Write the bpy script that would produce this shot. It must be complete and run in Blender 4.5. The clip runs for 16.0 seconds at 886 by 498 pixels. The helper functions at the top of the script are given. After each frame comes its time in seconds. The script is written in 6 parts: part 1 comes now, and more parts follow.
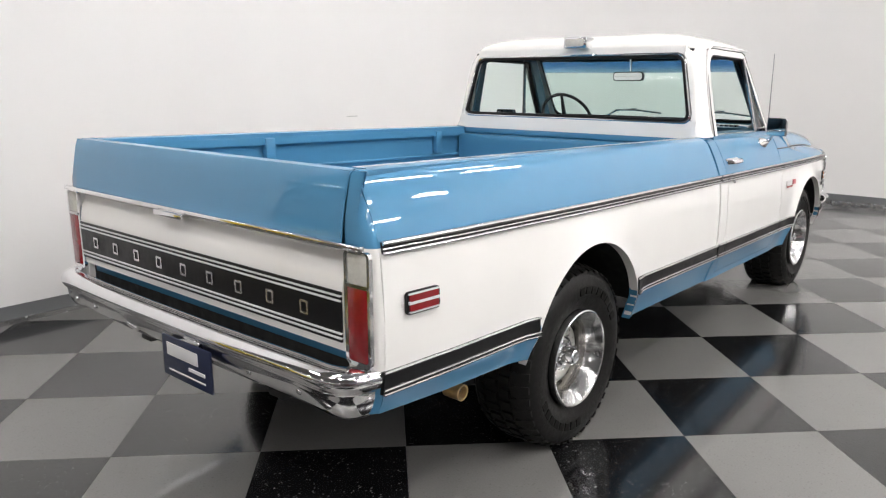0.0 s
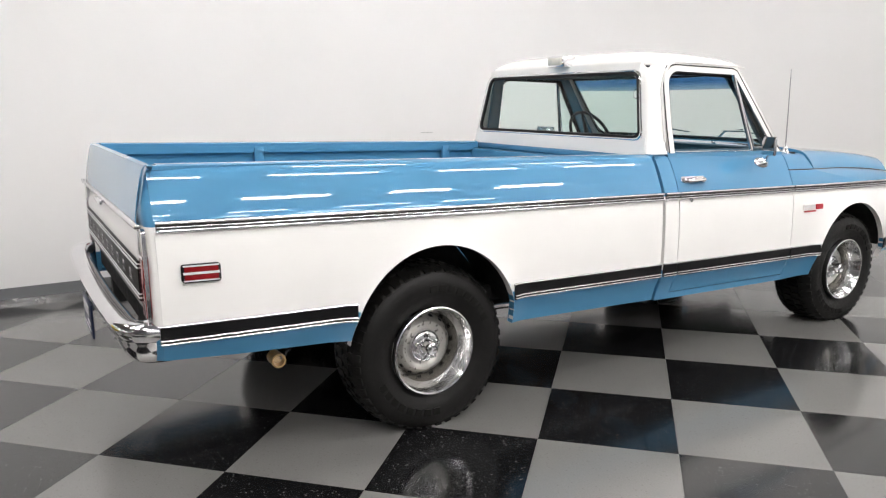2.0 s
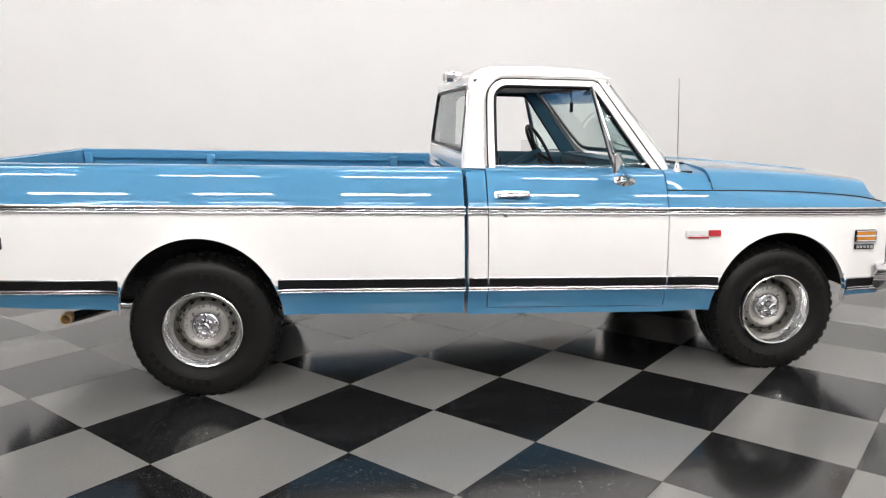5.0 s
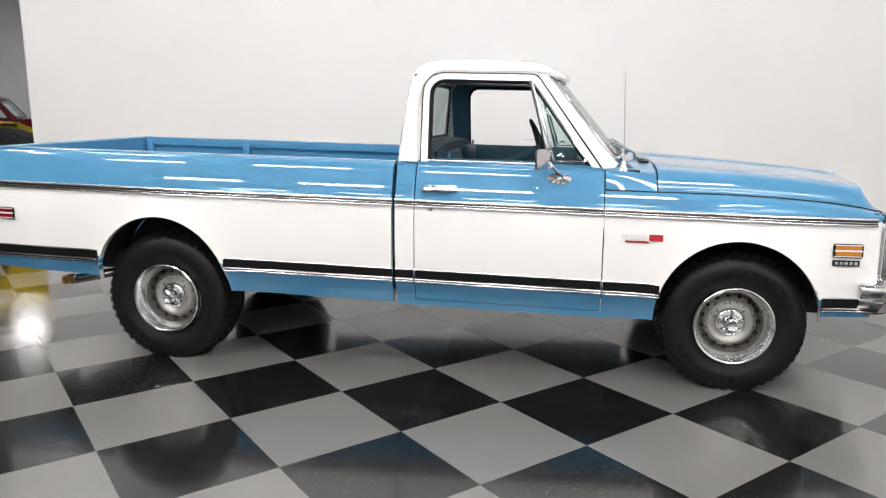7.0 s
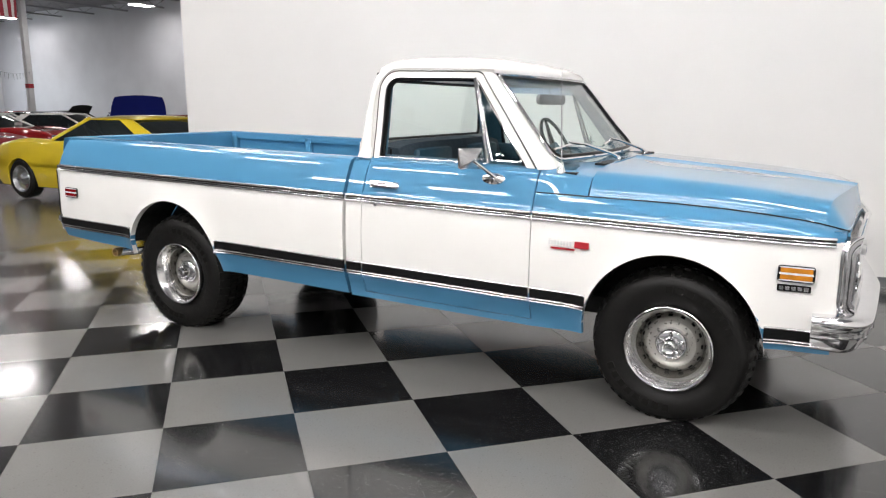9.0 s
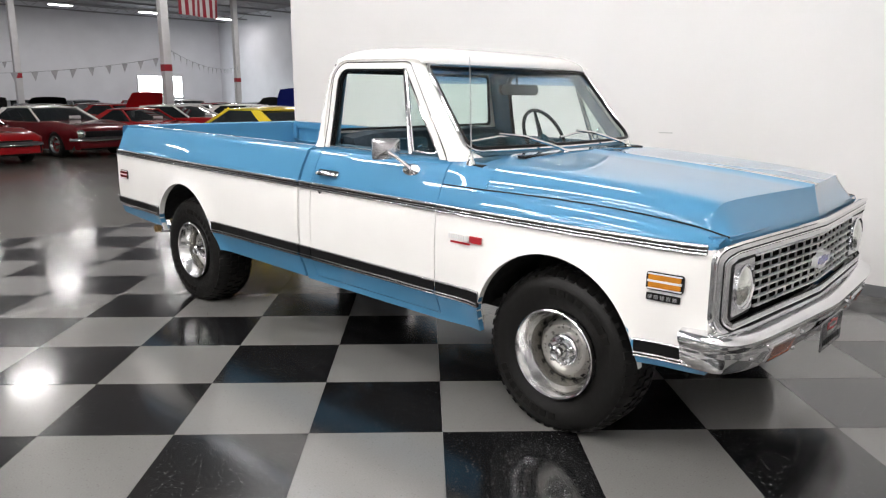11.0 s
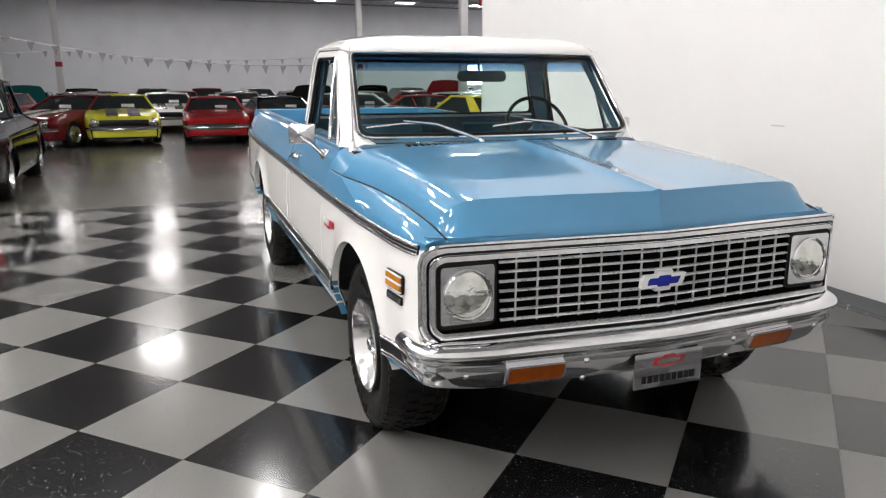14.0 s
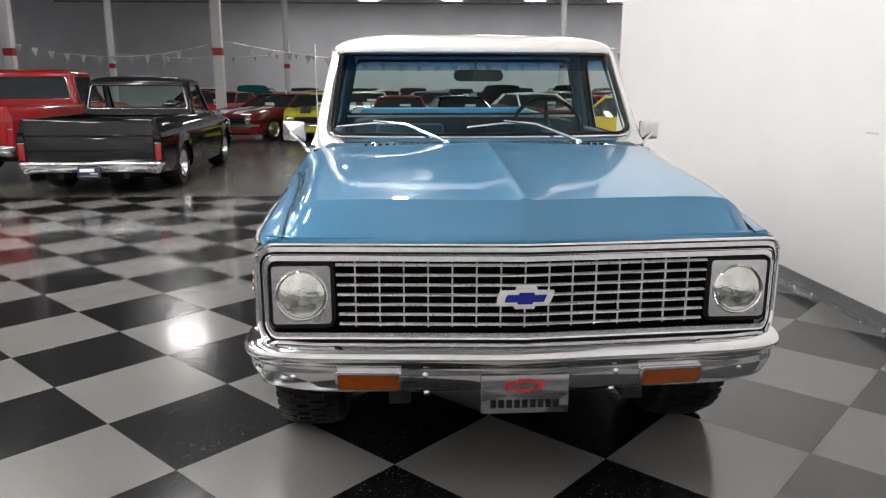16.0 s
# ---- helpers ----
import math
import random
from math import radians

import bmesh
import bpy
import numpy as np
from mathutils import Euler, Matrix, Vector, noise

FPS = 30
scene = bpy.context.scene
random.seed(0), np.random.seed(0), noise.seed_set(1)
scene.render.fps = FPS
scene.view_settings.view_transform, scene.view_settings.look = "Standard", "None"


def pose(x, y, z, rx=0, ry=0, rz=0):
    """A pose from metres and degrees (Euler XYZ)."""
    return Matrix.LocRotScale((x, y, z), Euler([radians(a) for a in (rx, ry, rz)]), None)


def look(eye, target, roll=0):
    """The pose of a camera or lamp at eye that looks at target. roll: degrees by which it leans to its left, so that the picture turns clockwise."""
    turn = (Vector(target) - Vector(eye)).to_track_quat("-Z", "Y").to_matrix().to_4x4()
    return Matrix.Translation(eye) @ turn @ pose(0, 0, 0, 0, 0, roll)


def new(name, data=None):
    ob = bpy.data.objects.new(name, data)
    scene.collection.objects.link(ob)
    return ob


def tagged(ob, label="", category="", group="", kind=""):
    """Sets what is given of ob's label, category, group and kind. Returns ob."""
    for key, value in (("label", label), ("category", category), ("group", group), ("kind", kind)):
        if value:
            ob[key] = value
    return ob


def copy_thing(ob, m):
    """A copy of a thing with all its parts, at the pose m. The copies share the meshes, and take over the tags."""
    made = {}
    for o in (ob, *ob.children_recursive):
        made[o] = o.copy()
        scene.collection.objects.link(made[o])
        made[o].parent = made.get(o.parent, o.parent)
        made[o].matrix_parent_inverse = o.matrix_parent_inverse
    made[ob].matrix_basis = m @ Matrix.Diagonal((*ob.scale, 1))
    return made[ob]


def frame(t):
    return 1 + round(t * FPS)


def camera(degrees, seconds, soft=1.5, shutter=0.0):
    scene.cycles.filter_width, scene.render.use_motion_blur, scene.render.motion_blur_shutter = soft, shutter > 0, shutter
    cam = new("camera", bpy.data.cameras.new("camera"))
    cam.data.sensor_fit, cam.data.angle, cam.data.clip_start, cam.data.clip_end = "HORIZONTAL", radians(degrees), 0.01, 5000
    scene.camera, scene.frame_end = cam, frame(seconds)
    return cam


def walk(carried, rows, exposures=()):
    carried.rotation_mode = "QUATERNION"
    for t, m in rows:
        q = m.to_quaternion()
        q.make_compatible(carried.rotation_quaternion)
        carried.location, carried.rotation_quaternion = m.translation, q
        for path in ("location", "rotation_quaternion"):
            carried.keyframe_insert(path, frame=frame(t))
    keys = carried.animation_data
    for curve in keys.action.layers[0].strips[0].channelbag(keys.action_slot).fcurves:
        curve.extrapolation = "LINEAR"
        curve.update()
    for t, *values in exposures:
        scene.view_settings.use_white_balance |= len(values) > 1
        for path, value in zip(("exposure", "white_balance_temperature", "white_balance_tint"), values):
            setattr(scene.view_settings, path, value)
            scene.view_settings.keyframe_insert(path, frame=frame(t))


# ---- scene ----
cam = camera(62.6, 16.0, soft=1.2)
PATH = [
    (0, (2.365, -2.6, 1.522), (1.101, -1.118, 1.068), 0.10),
    (0.5, (2.75, -2.395, 1.521), (1.369, -1.02, 1.069), -0.00),
    (1, (3.077, -2.164, 1.517), (1.596, -0.885, 1.103), 0.00),
    (1.5, (3.394, -1.906, 1.508), (1.799, -0.768, 1.106), 0.00),
    (2, (3.678, -1.623, 1.5), (1.996, -0.617, 1.101), -0.10),
    (2.5, (3.93, -1.281, 1.507), (2.172, -0.416, 1.106), -0.40),
    (3, (4.163, -0.884, 1.506), (2.346, -0.144, 1.112), -0.60),
    (3.5, (4.371, -0.456, 1.504), (2.506, 0.165, 1.135), -0.20),
    (4, (4.562, -0.007, 1.491), (2.665, 0.516, 1.134), -0.10),
    (4.2, (4.635, 0.182, 1.494), (2.722, 0.642, 1.138), -0.20),
    (6.3, (4.859, 1.784, 1.497), (2.898, 1.655, 1.122), 0.10),
    (6.5, (4.863, 1.961, 1.498), (2.908, 1.769, 1.123), 0.15),
    (7, (4.841, 2.356, 1.498), (2.906, 2.019, 1.12), 0.00),
    (7.5, (4.771, 2.747, 1.5), (2.871, 2.255, 1.118), -0.10),
    (8, (4.669, 3.129, 1.5), (2.813, 2.49, 1.117), -0.05),
    (8.5, (4.53, 3.505, 1.501), (2.731, 2.718, 1.123), 0.00),
    (9, (4.346, 3.867, 1.495), (2.617, 2.938, 1.113), 0.15),
    (9.2, (4.274, 4.004, 1.486), (2.567, 3.034, 1.106), 0.25),
    (11.3, (3.325, 5.204, 1.493), (1.969, 3.791, 1.086), 0.00),
    (11.5, (3.191, 5.321, 1.492), (1.879, 3.868, 1.085), 0.00),
    (12, (2.881, 5.563, 1.498), (1.675, 4.022, 1.087), 0.00),
    (12.5, (2.578, 5.765, 1.489), (1.48, 4.143, 1.083), 0.10),
    (13, (2.265, 5.958, 1.491), (1.303, 4.254, 1.08), 0.00),
    (13.5, (1.962, 6.118, 1.491), (1.142, 4.341, 1.079), 0.00),
    (14, (1.64, 6.251, 1.489), (0.967, 4.419, 1.052), -0.10),
    (14.5, (1.321, 6.355, 1.483), (0.807, 4.471, 1.049), 0.00),
    (15, (1.002, 6.42, 1.485), (0.623, 4.505, 1.05), 0.10),
    (15.5, (0.672, 6.451, 1.486), (0.429, 4.514, 1.052), 0.00),
    (16, (0.357, 6.442, 1.485), (0.252, 4.493, 1.049), -0.00),
]
walk(cam, [(t, look(eye, target, roll)) for t, eye, target, roll in PATH], exposures=[(0.0, 0.0), (9.0, 0.0), (12.0, 0.05), (14.0, 0.09), (16.0, 0.11)])

# ---------------------------------------------------------------- light
world = bpy.data.worlds.new("world")
world.use_nodes = True
scene.world = world
bg = world.node_tree.nodes["Background"]
bg.inputs[0].default_value = (0.9, 0.95, 1.0, 1)
bg.inputs[1].default_value = 0.25
scene.view_settings.exposure = 0.0


# ---------------------------------------------------------------- materials
def mat(name, color, rough=0.5, metal=0.0, coat=0.0, vary=0.06, scale=6.0, bump=0.0, bscale=120.0, fine=0.0, emit=0.0, ecol=None, coat_rough=0.03, spec=None, rvary=0.0):
    m = bpy.data.materials.new(name)
    m.use_nodes = True
    nt = m.node_tree
    b = nt.nodes["Principled BSDF"]
    b.inputs["Roughness"].default_value = rough
    b.inputs["Metallic"].default_value = metal
    b.inputs["Coat Weight"].default_value = coat
    b.inputs["Coat Roughness"].default_value = coat_rough
    if spec is not None:
        b.inputs["Specular IOR Level"].default_value = spec
    b.inputs["Base Color"].default_value = (*color, 1)
    co = nt.nodes.new("ShaderNodeTexCoord")
    if rvary == 0.0 and coat == 0.0:
        rvary = 0.15
    if spec is None and coat > 0.9:
        b.inputs["Specular IOR Level"].default_value = 0.08
    if vary > 0:
        n = nt.nodes.new("ShaderNodeTexNoise")
        n.inputs["Scale"].default_value = scale
        n.inputs["Detail"].default_value = 6
        nt.links.new(co.outputs["Object"], n.inputs["Vector"])
        r = nt.nodes.new("ShaderNodeMapRange")
        r.inputs["From Min"].default_value, r.inputs["From Max"].default_value = 0.3, 0.7
        r.inputs["To Min"].default_value, r.inputs["To Max"].default_value = 1 - vary, 1 + vary
        nt.links.new(n.outputs["Fac"], r.inputs["Value"])
        x = nt.nodes.new("ShaderNodeMix")
        x.data_type, x.blend_type = "RGBA", "MULTIPLY"
        x.inputs["Factor"].default_value = 1
        x.inputs["A"].default_value = (*color, 1)
        nt.links.new(r.outputs["Result"], x.inputs["B"])
        nt.links.new(x.outputs["Result"], b.inputs["Base Color"])
        r2 = nt.nodes.new("ShaderNodeMapRange")
        r2.inputs["From Min"].default_value, r2.inputs["From Max"].default_value = 0.3, 0.7
        r2.inputs["To Min"].default_value, r2.inputs["To Max"].default_value = max(0.01, rough * (1 - rvary)), min(1, rough * (1 + rvary))
        n2 = nt.nodes.new("ShaderNodeTexNoise")
        n2.inputs["Scale"].default_value = scale * 2.7
        n2.inputs["Detail"].default_value = 8
        nt.links.new(co.outputs["Object"], n2.inputs["Vector"])
        nt.links.new(n2.outputs["Fac"], r2.inputs["Value"])
        nt.links.new(r2.outputs["Result"], b.inputs["Roughness"])
    if bump > 0:
        n3 = nt.nodes.new("ShaderNodeTexNoise")
        n3.inputs["Scale"].default_value = bscale
        n3.inputs["Detail"].default_value = 4
        nt.links.new(co.outputs["Object"], n3.inputs["Vector"])
        bp = nt.nodes.new("ShaderNodeBump")
        bp.inputs["Strength"].default_value = bump
        bp.inputs["Distance"].default_value = 0.004
        nt.links.new(n3.outputs["Fac"], bp.inputs["Height"])
        nt.links.new(bp.outputs["Normal"], b.inputs["Normal"])
    if emit > 0:
        m.cycles.emission_sampling = "FRONT"
        b.inputs["Emission Color"].default_value = (*(ecol or color), 1)
        b.inputs["Emission Strength"].default_value = emit
    return m


def glass(name, tint, rough=0.0, fade=None):
    m = bpy.data.materials.new(name)
    m.use_nodes = True
    nt = m.node_tree
    nt.nodes.remove(nt.nodes["Principled BSDF"])
    t = nt.nodes.new("ShaderNodeBsdfTransparent")
    t.inputs["Color"].default_value = (*tint, 1)
    g = nt.nodes.new("ShaderNodeBsdfGlossy")
    g.inputs["Roughness"].default_value = rough
    f = nt.nodes.new("ShaderNodeLayerWeight")
    f.inputs["Blend"].default_value = 0.5
    pw = nt.nodes.new("ShaderNodeMath")
    pw.operation = "POWER"
    pw.inputs[1].default_value = 4.0
    nt.links.new(f.outputs["Facing"], pw.inputs[0])
    ad = nt.nodes.new("ShaderNodeMath")
    ad.operation, ad.use_clamp = "MULTIPLY_ADD", True
    ad.inputs[1].default_value, ad.inputs[2].default_value = 0.7, 0.010
    nt.links.new(pw.outputs[0], ad.inputs[0])
    x = nt.nodes.new("ShaderNodeMixShader")
    nt.links.new(ad.outputs[0], x.inputs[0])
    nt.links.new(t.outputs[0], x.inputs[1])
    nt.links.new(g.outputs[0], x.inputs[2])
    nt.links.new(x.outputs[0], nt.nodes["Material Output"].inputs["Surface"])
    if fade:
        co = nt.nodes.new("ShaderNodeTexCoord")
        sp = nt.nodes.new("ShaderNodeSeparateXYZ")
        nt.links.new(co.outputs["Object"], sp.inputs[0])
        r = nt.nodes.new("ShaderNodeMapRange")
        r.inputs["From Min"].default_value, r.inputs["From Max"].default_value = fade
        nt.links.new(sp.outputs["Z"], r.inputs["Value"])
        c = nt.nodes.new("ShaderNodeMix")
        c.data_type = "RGBA"
        c.inputs["A"].default_value, c.inputs["B"].default_value = (1, 1, 1, 1), (*tint, 1)
        nt.links.new(r.outputs["Result"], c.inputs["Factor"])
        nt.links.new(c.outputs["Result"], t.inputs["Color"])
    return m


BLUE = mat("blue_paint", (0.074, 0.238, 0.405), 0.28, coat=1.0, vary=0.03, scale=3)
WHITE = mat("white_paint", (0.85, 0.838, 0.81), 0.3, coat=1.0, vary=0.02, scale=3)
BLACK_PAINT = mat("black_paint", (0.004, 0.004, 0.005), 0.06, coat=0.0, vary=0.05, scale=3, spec=0.35, rvary=0.01)
RED_PAINT = mat("red_paint", (0.34, 0.010, 0.013), 0.28, coat=1.0, vary=0.05, scale=3)
CRIMSON = mat("crimson_paint", (0.22, 0.007, 0.010), 0.25, coat=1.0, vary=0.05, scale=3)
MAROON = mat("maroon_paint", (0.13, 0.008, 0.012), 0.28, coat=1.0, vary=0.05, scale=3)
YELLOW = mat("yellow_paint", (0.72, 0.53, 0.03), 0.28, coat=1.0, vary=0.04, scale=3)
LIME = mat("lime_yellow_paint", (0.56, 0.55, 0.03), 0.28, coat=1.0, vary=0.04, scale=3)
GREY_PAINT = mat("grey_paint", (0.16, 0.17, 0.18), 0.28, coat=1.0, vary=0.05, scale=3)
OLIVE = mat("olive_paint", (0.07, 0.07, 0.045), 0.28, coat=1.0, vary=0.05, scale=3)
TEAL = mat("teal_paint", (0.03, 0.19, 0.19), 0.28, coat=1.0, vary=0.05, scale=3)
BROWN = mat("brown_paint", (0.13, 0.09, 0.06), 0.28, coat=1.0, vary=0.05, scale=3)
NAVY = mat("navy_paint", (0.02, 0.03, 0.22), 0.28, coat=1.0, vary=0.05, scale=3)
CHROME = mat("chrome", (0.78, 0.78, 0.79), 0.09, metal=1.0, vary=0.03, scale=14)
STEEL = mat("brushed_steel", (0.62, 0.62, 0.63), 0.23, metal=1.0, vary=0.08, scale=30)
ALU = mat("silver_wheel_paint", (0.46, 0.45, 0.42), 0.3, metal=0.65, vary=0.015, scale=20)
BARREL = mat("cream_silver_barrel", (0.26, 0.25, 0.23), 0.23, metal=0.85, vary=0.02, scale=8)
TRIMRING = mat("polished_trim_ring", (0.74, 0.74, 0.74), 0.17, metal=1.0, vary=0.03, scale=14)
GRILLE = mat("silver_grille_plastic", (0.66, 0.66, 0.66), 0.3, metal=0.5, vary=0.05, scale=30)
BLACK = mat("black_satin", (0.006, 0.006, 0.0065), 0.4, vary=0.1, scale=12, spec=0.22)
DARK = mat("underbody_black", (0.01, 0.01, 0.01), 0.7, vary=0.2, scale=10)
RUBBER = mat("tyre_rubber", (0.0060, 0.0057, 0.0052), 0.5, spec=0.27, vary=0.15, scale=18, bump=0.25, bscale=160)
LETTER = mat("worn_tyre_letter", (0.0075, 0.0072, 0.0065), 0.6, spec=0.16, vary=0.2, scale=30)
REDLENS = mat("red_lens", (0.22, 0.006, 0.009), 0.14, coat=0.5, vary=0.12, scale=40, bump=0.3, bscale=90)
AMBER = mat("amber_lens", (0.26, 0.052, 0.004), 0.2, coat=0.4, vary=0.1, scale=40, bump=0.3, bscale=90)
MARKER_AMBER = mat("marker_amber_lens", (0.55, 0.21, 0.02), 0.15, coat=1.0, vary=0.1, scale=40, bump=0.2, bscale=90)
CLEARLENS = mat("clear_ribbed_lens", (0.62, 0.61, 0.55), 0.15, coat=1.0, vary=0.1, scale=50, bump=0.4, bscale=90)
HEADLENS = mat("headlamp_lens", (0.66, 0.68, 0.63), 0.10, metal=0.92, coat=1.0, vary=0.25, scale=16, bump=1.0, bscale=26)
BADGE_RED = mat("badge_red", (0.42, 0.02, 0.03), 0.3, vary=0.05)
BADGE_BLUE = mat("badge_blue", (0.012, 0.02, 0.26), 0.2, coat=1.0, vary=0.05)
INTERIOR = mat("blue_vinyl", (0.026, 0.085, 0.130), 0.55, vary=0.1, scale=9, bump=0.3, bscale=200)
SEATCLOTH = mat("blue_seat_cloth", (0.05, 0.075, 0.10), 0.85, vary=0.15, scale=25, bump=0.4, bscale=260)
DARKVINYL = mat("black_vinyl", (0.012, 0.014, 0.016), 0.5, vary=0.1)
PLATE = mat("plate_navy", (0.012, 0.02, 0.055), 0.35, vary=0.08, scale=20)
PLATE_SILVER = mat("plate_silver", (0.3, 0.3, 0.31), 0.1, metal=0.95, vary=0.1, scale=20)
PALEBAR = mat("pale_lettering", (0.7, 0.7, 0.7), 0.4, vary=0.05)
# near-black, almost without gloss: the shade between the grille bars as a colour
GRILLE_SHADE = mat("grille_shadow_black", (0.004, 0.004, 0.004), 0.9, vary=0.1, spec=0.05)
BRASS = mat("tan_exhaust_tip", (0.45, 0.3, 0.14), 0.4, metal=0.5, vary=0.2, scale=30)
GLASS = glass("tinted_glass", (0.90, 0.955, 0.94))
SHADE_GLASS = glass("blue_shade_band_glass", (0.28, 0.47, 0.70), fade=(1.53, 1.62))
DARKGLASS = mat("dark_car_glass", (0.015, 0.02, 0.022), 0.04, coat=1.0, vary=0.05)


# ---------------------------------------------------------------- mesh helpers
XF = None


def part(name, bm, materials, parent=None, label="", smooth=35, weld=True):
    """Links a bmesh as one mesh object, under a thing or a part."""
    if weld:
        bmesh.ops.remove_doubles(bm, verts=bm.verts, dist=1e-5)
        bmesh.ops.dissolve_degenerate(bm, edges=bm.edges, dist=1e-6)
    if XF:
        for v in bm.verts:
            v.co = XF(v.co)
    bmesh.ops.recalc_face_normals(bm, faces=bm.faces)
    me = bpy.data.meshes.new(name)
    bm.to_mesh(me)
    bm.free()
    for m in materials if isinstance(materials, (list, tuple)) else [materials]:
        me.materials.append(m)
    if smooth:
        me.shade_smooth()
        me.set_sharp_from_angle(angle=radians(smooth))
    ob = new(name, me)
    if parent is not None:
        ob.parent = parent
    if label:
        tagged(ob, label)
    return ob


def slab(grid, off, matfn=None, bm=None):
    """A curved panel: a grid of points and the same grid shifted by off, closed round its edges."""
    bm = bm or bmesh.new()
    ni, nj = len(grid), len(grid[0])
    off = Vector(off)
    a = [[bm.verts.new(p) for p in row] for row in grid]
    b = [[bm.verts.new(Vector(p) + off) for p in row] for row in grid]
    for i in range(ni - 1):
        for j in range(nj - 1):
            f = bm.faces.new((a[i][j], a[i + 1][j], a[i + 1][j + 1], a[i][j + 1]))
            g = bm.faces.new((b[i][j], b[i][j + 1], b[i + 1][j + 1], b[i + 1][j]))
            if matfn:
                f.material_index = g.material_index = matfn(i, j)
    for i in range(ni - 1):
        for j, k in ((0, 0), (nj - 1, nj - 2)):
            f = bm.faces.new((a[i][j], b[i][j], b[i + 1][j], a[i + 1][j]))
            if matfn:
                f.material_index = matfn(i, k)
    for j in range(nj - 1):
        for i, k in ((0, 0), (ni - 1, ni - 2)):
            f = bm.faces.new((a[i][j], a[i][j + 1], b[i][j + 1], b[i][j]))
            if matfn:
                f.material_index = matfn(k, j)
    return bm


def box(x0, x1, y0, y1, z0, z1, bev=0.0, bm=None, seg=2):
    bm = bm or bmesh.new()
    v = bmesh.ops.create_cube(bm, size=1)["verts"]
    for p in v:
        p.co = Vector(((x0 + x1) / 2 + p.co.x * (x1 - x0), (y0 + y1) / 2 + p.co.y * (y1 - y0), (z0 + z1) / 2 + p.co.z * (z1 - z0)))
    if bev > 0:
        es = list({e for p in v for e in p.link_edges})
        bmesh.ops.bevel(bm, geom=es, offset=bev, segments=seg, affect="EDGES", profile=0.5)
    return bm


def tube(path, radius, n=8, closed=False, flat=1.0, bm=None, cap=True):
    """A tube along a path of points. radius: a number, or one for each point."""
    bm = bm or bmesh.new()
    pts = [Vector(p) for p in path]
    rings = []
    ref = None
    for i, p in enumerate(pts):
        q = pts[(i + 1) % len(pts)] if closed or i < len(pts) - 1 else p
        o = pts[i - 1] if closed or i > 0 else p
        d = (q - o).normalized()
        if ref is None:
            ref = d.orthogonal().normalized()
        ref = (ref - d * ref.dot(d)).normalized()
        w = d.cross(ref)
        r = radius[i] if isinstance(radius, (list, tuple)) else radius
        rings.append([bm.verts.new(p + ref * r * math.cos(2 * math.pi * k / n) + w * r * flat * math.sin(2 * math.pi * k / n)) for k in range(n)])
    m = len(rings)
    for i in range(m if closed else m - 1):
        a, b = rings[i], rings[(i + 1) % m]
        for k in range(n):
            bm.faces.new((a[k], a[(k + 1) % n], b[(k + 1) % n], b[k]))
    if not closed and cap:
        bm.faces.new(rings[0][::-1])
        bm.faces.new(rings[-1])
    return bm


def lathe(profile, n=48, axis="x", centre=(0, 0, 0), bm=None, closed=True):
    """A solid of revolution: profile of (along, radius), round the axis through centre."""
    bm = bm or bmesh.new()
    c = Vector(centre)
    rings = []
    for a, r in profile:
        ring = []
        for k in range(n):
            t = 2 * math.pi * k / n
            p = (a, r * math.cos(t), r * math.sin(t)) if axis == "x" else (r * math.cos(t), a, r * math.sin(t)) if axis == "y" else (r * math.cos(t), r * math.sin(t), a)
            ring.append(bm.verts.new(c + Vector(p)))
        rings.append(ring)
    for i in range(len(rings) - 1):
        for k in range(n):
            bm.faces.new((rings[i][k], rings[i][(k + 1) % n], rings[i + 1][(k + 1) % n], rings[i + 1][k]))
    if closed:
        bm.faces.new(rings[0])
        bm.faces.new(rings[-1][::-1])
    return bm


def rounded(x0, x1, z0, z1, r, n=6):
    """Points of a rounded rectangle, as pairs."""
    out = []
    for cx, cz, a0 in ((x1 - r, z1 - r, 0), (x0 + r, z1 - r, 90), (x0 + r, z0 + r, 180), (x1 - r, z0 + r, 270)):
        for k in range(n + 1):
            a = radians(a0 + 90 * k / n)
            out.append((cx + r * math.cos(a), cz + r * math.sin(a)))
    return out


def ring_plate(outer, inner, place, depth, bm=None):
    """A flat frame between two outlines of equal count; place(u, v, d) gives the point at depth d."""
    bm = bm or bmesh.new()
    n = len(outer)
    o0 = [bm.verts.new(place(u, v, 0)) for u, v in outer]
    i0 = [bm.verts.new(place(u, v, 0)) for u, v in inner]
    o1 = [bm.verts.new(place(u, v, depth)) for u, v in outer]
    i1 = [bm.verts.new(place(u, v, depth)) for u, v in inner]
    for k in range(n):
        q = (k + 1) % n
        for a, b in ((o0, i0), (i0, i1), (i1, o1), (o1, o0)):
            bm.faces.new((a[k], a[q], b[q], b[k]))
    return bm


def solid(outline, place, depth, bm=None):
    """A plate of an outline, given a thickness."""
    bm = bm or bmesh.new()
    a = [bm.verts.new(place(u, v, 0)) for u, v in outline]
    b = [bm.verts.new(place(u, v, depth)) for u, v in outline]
    bm.faces.new(a)
    bm.faces.new(b[::-1])
    n = len(a)
    for k in range(n):
        bm.faces.new((a[k], b[k], b[(k + 1) % n], a[(k + 1) % n]))
    return bm


def empty(name, m):
    ob = new(name)
    ob.matrix_world = m
    ob.empty_display_size = 0.2
    return ob


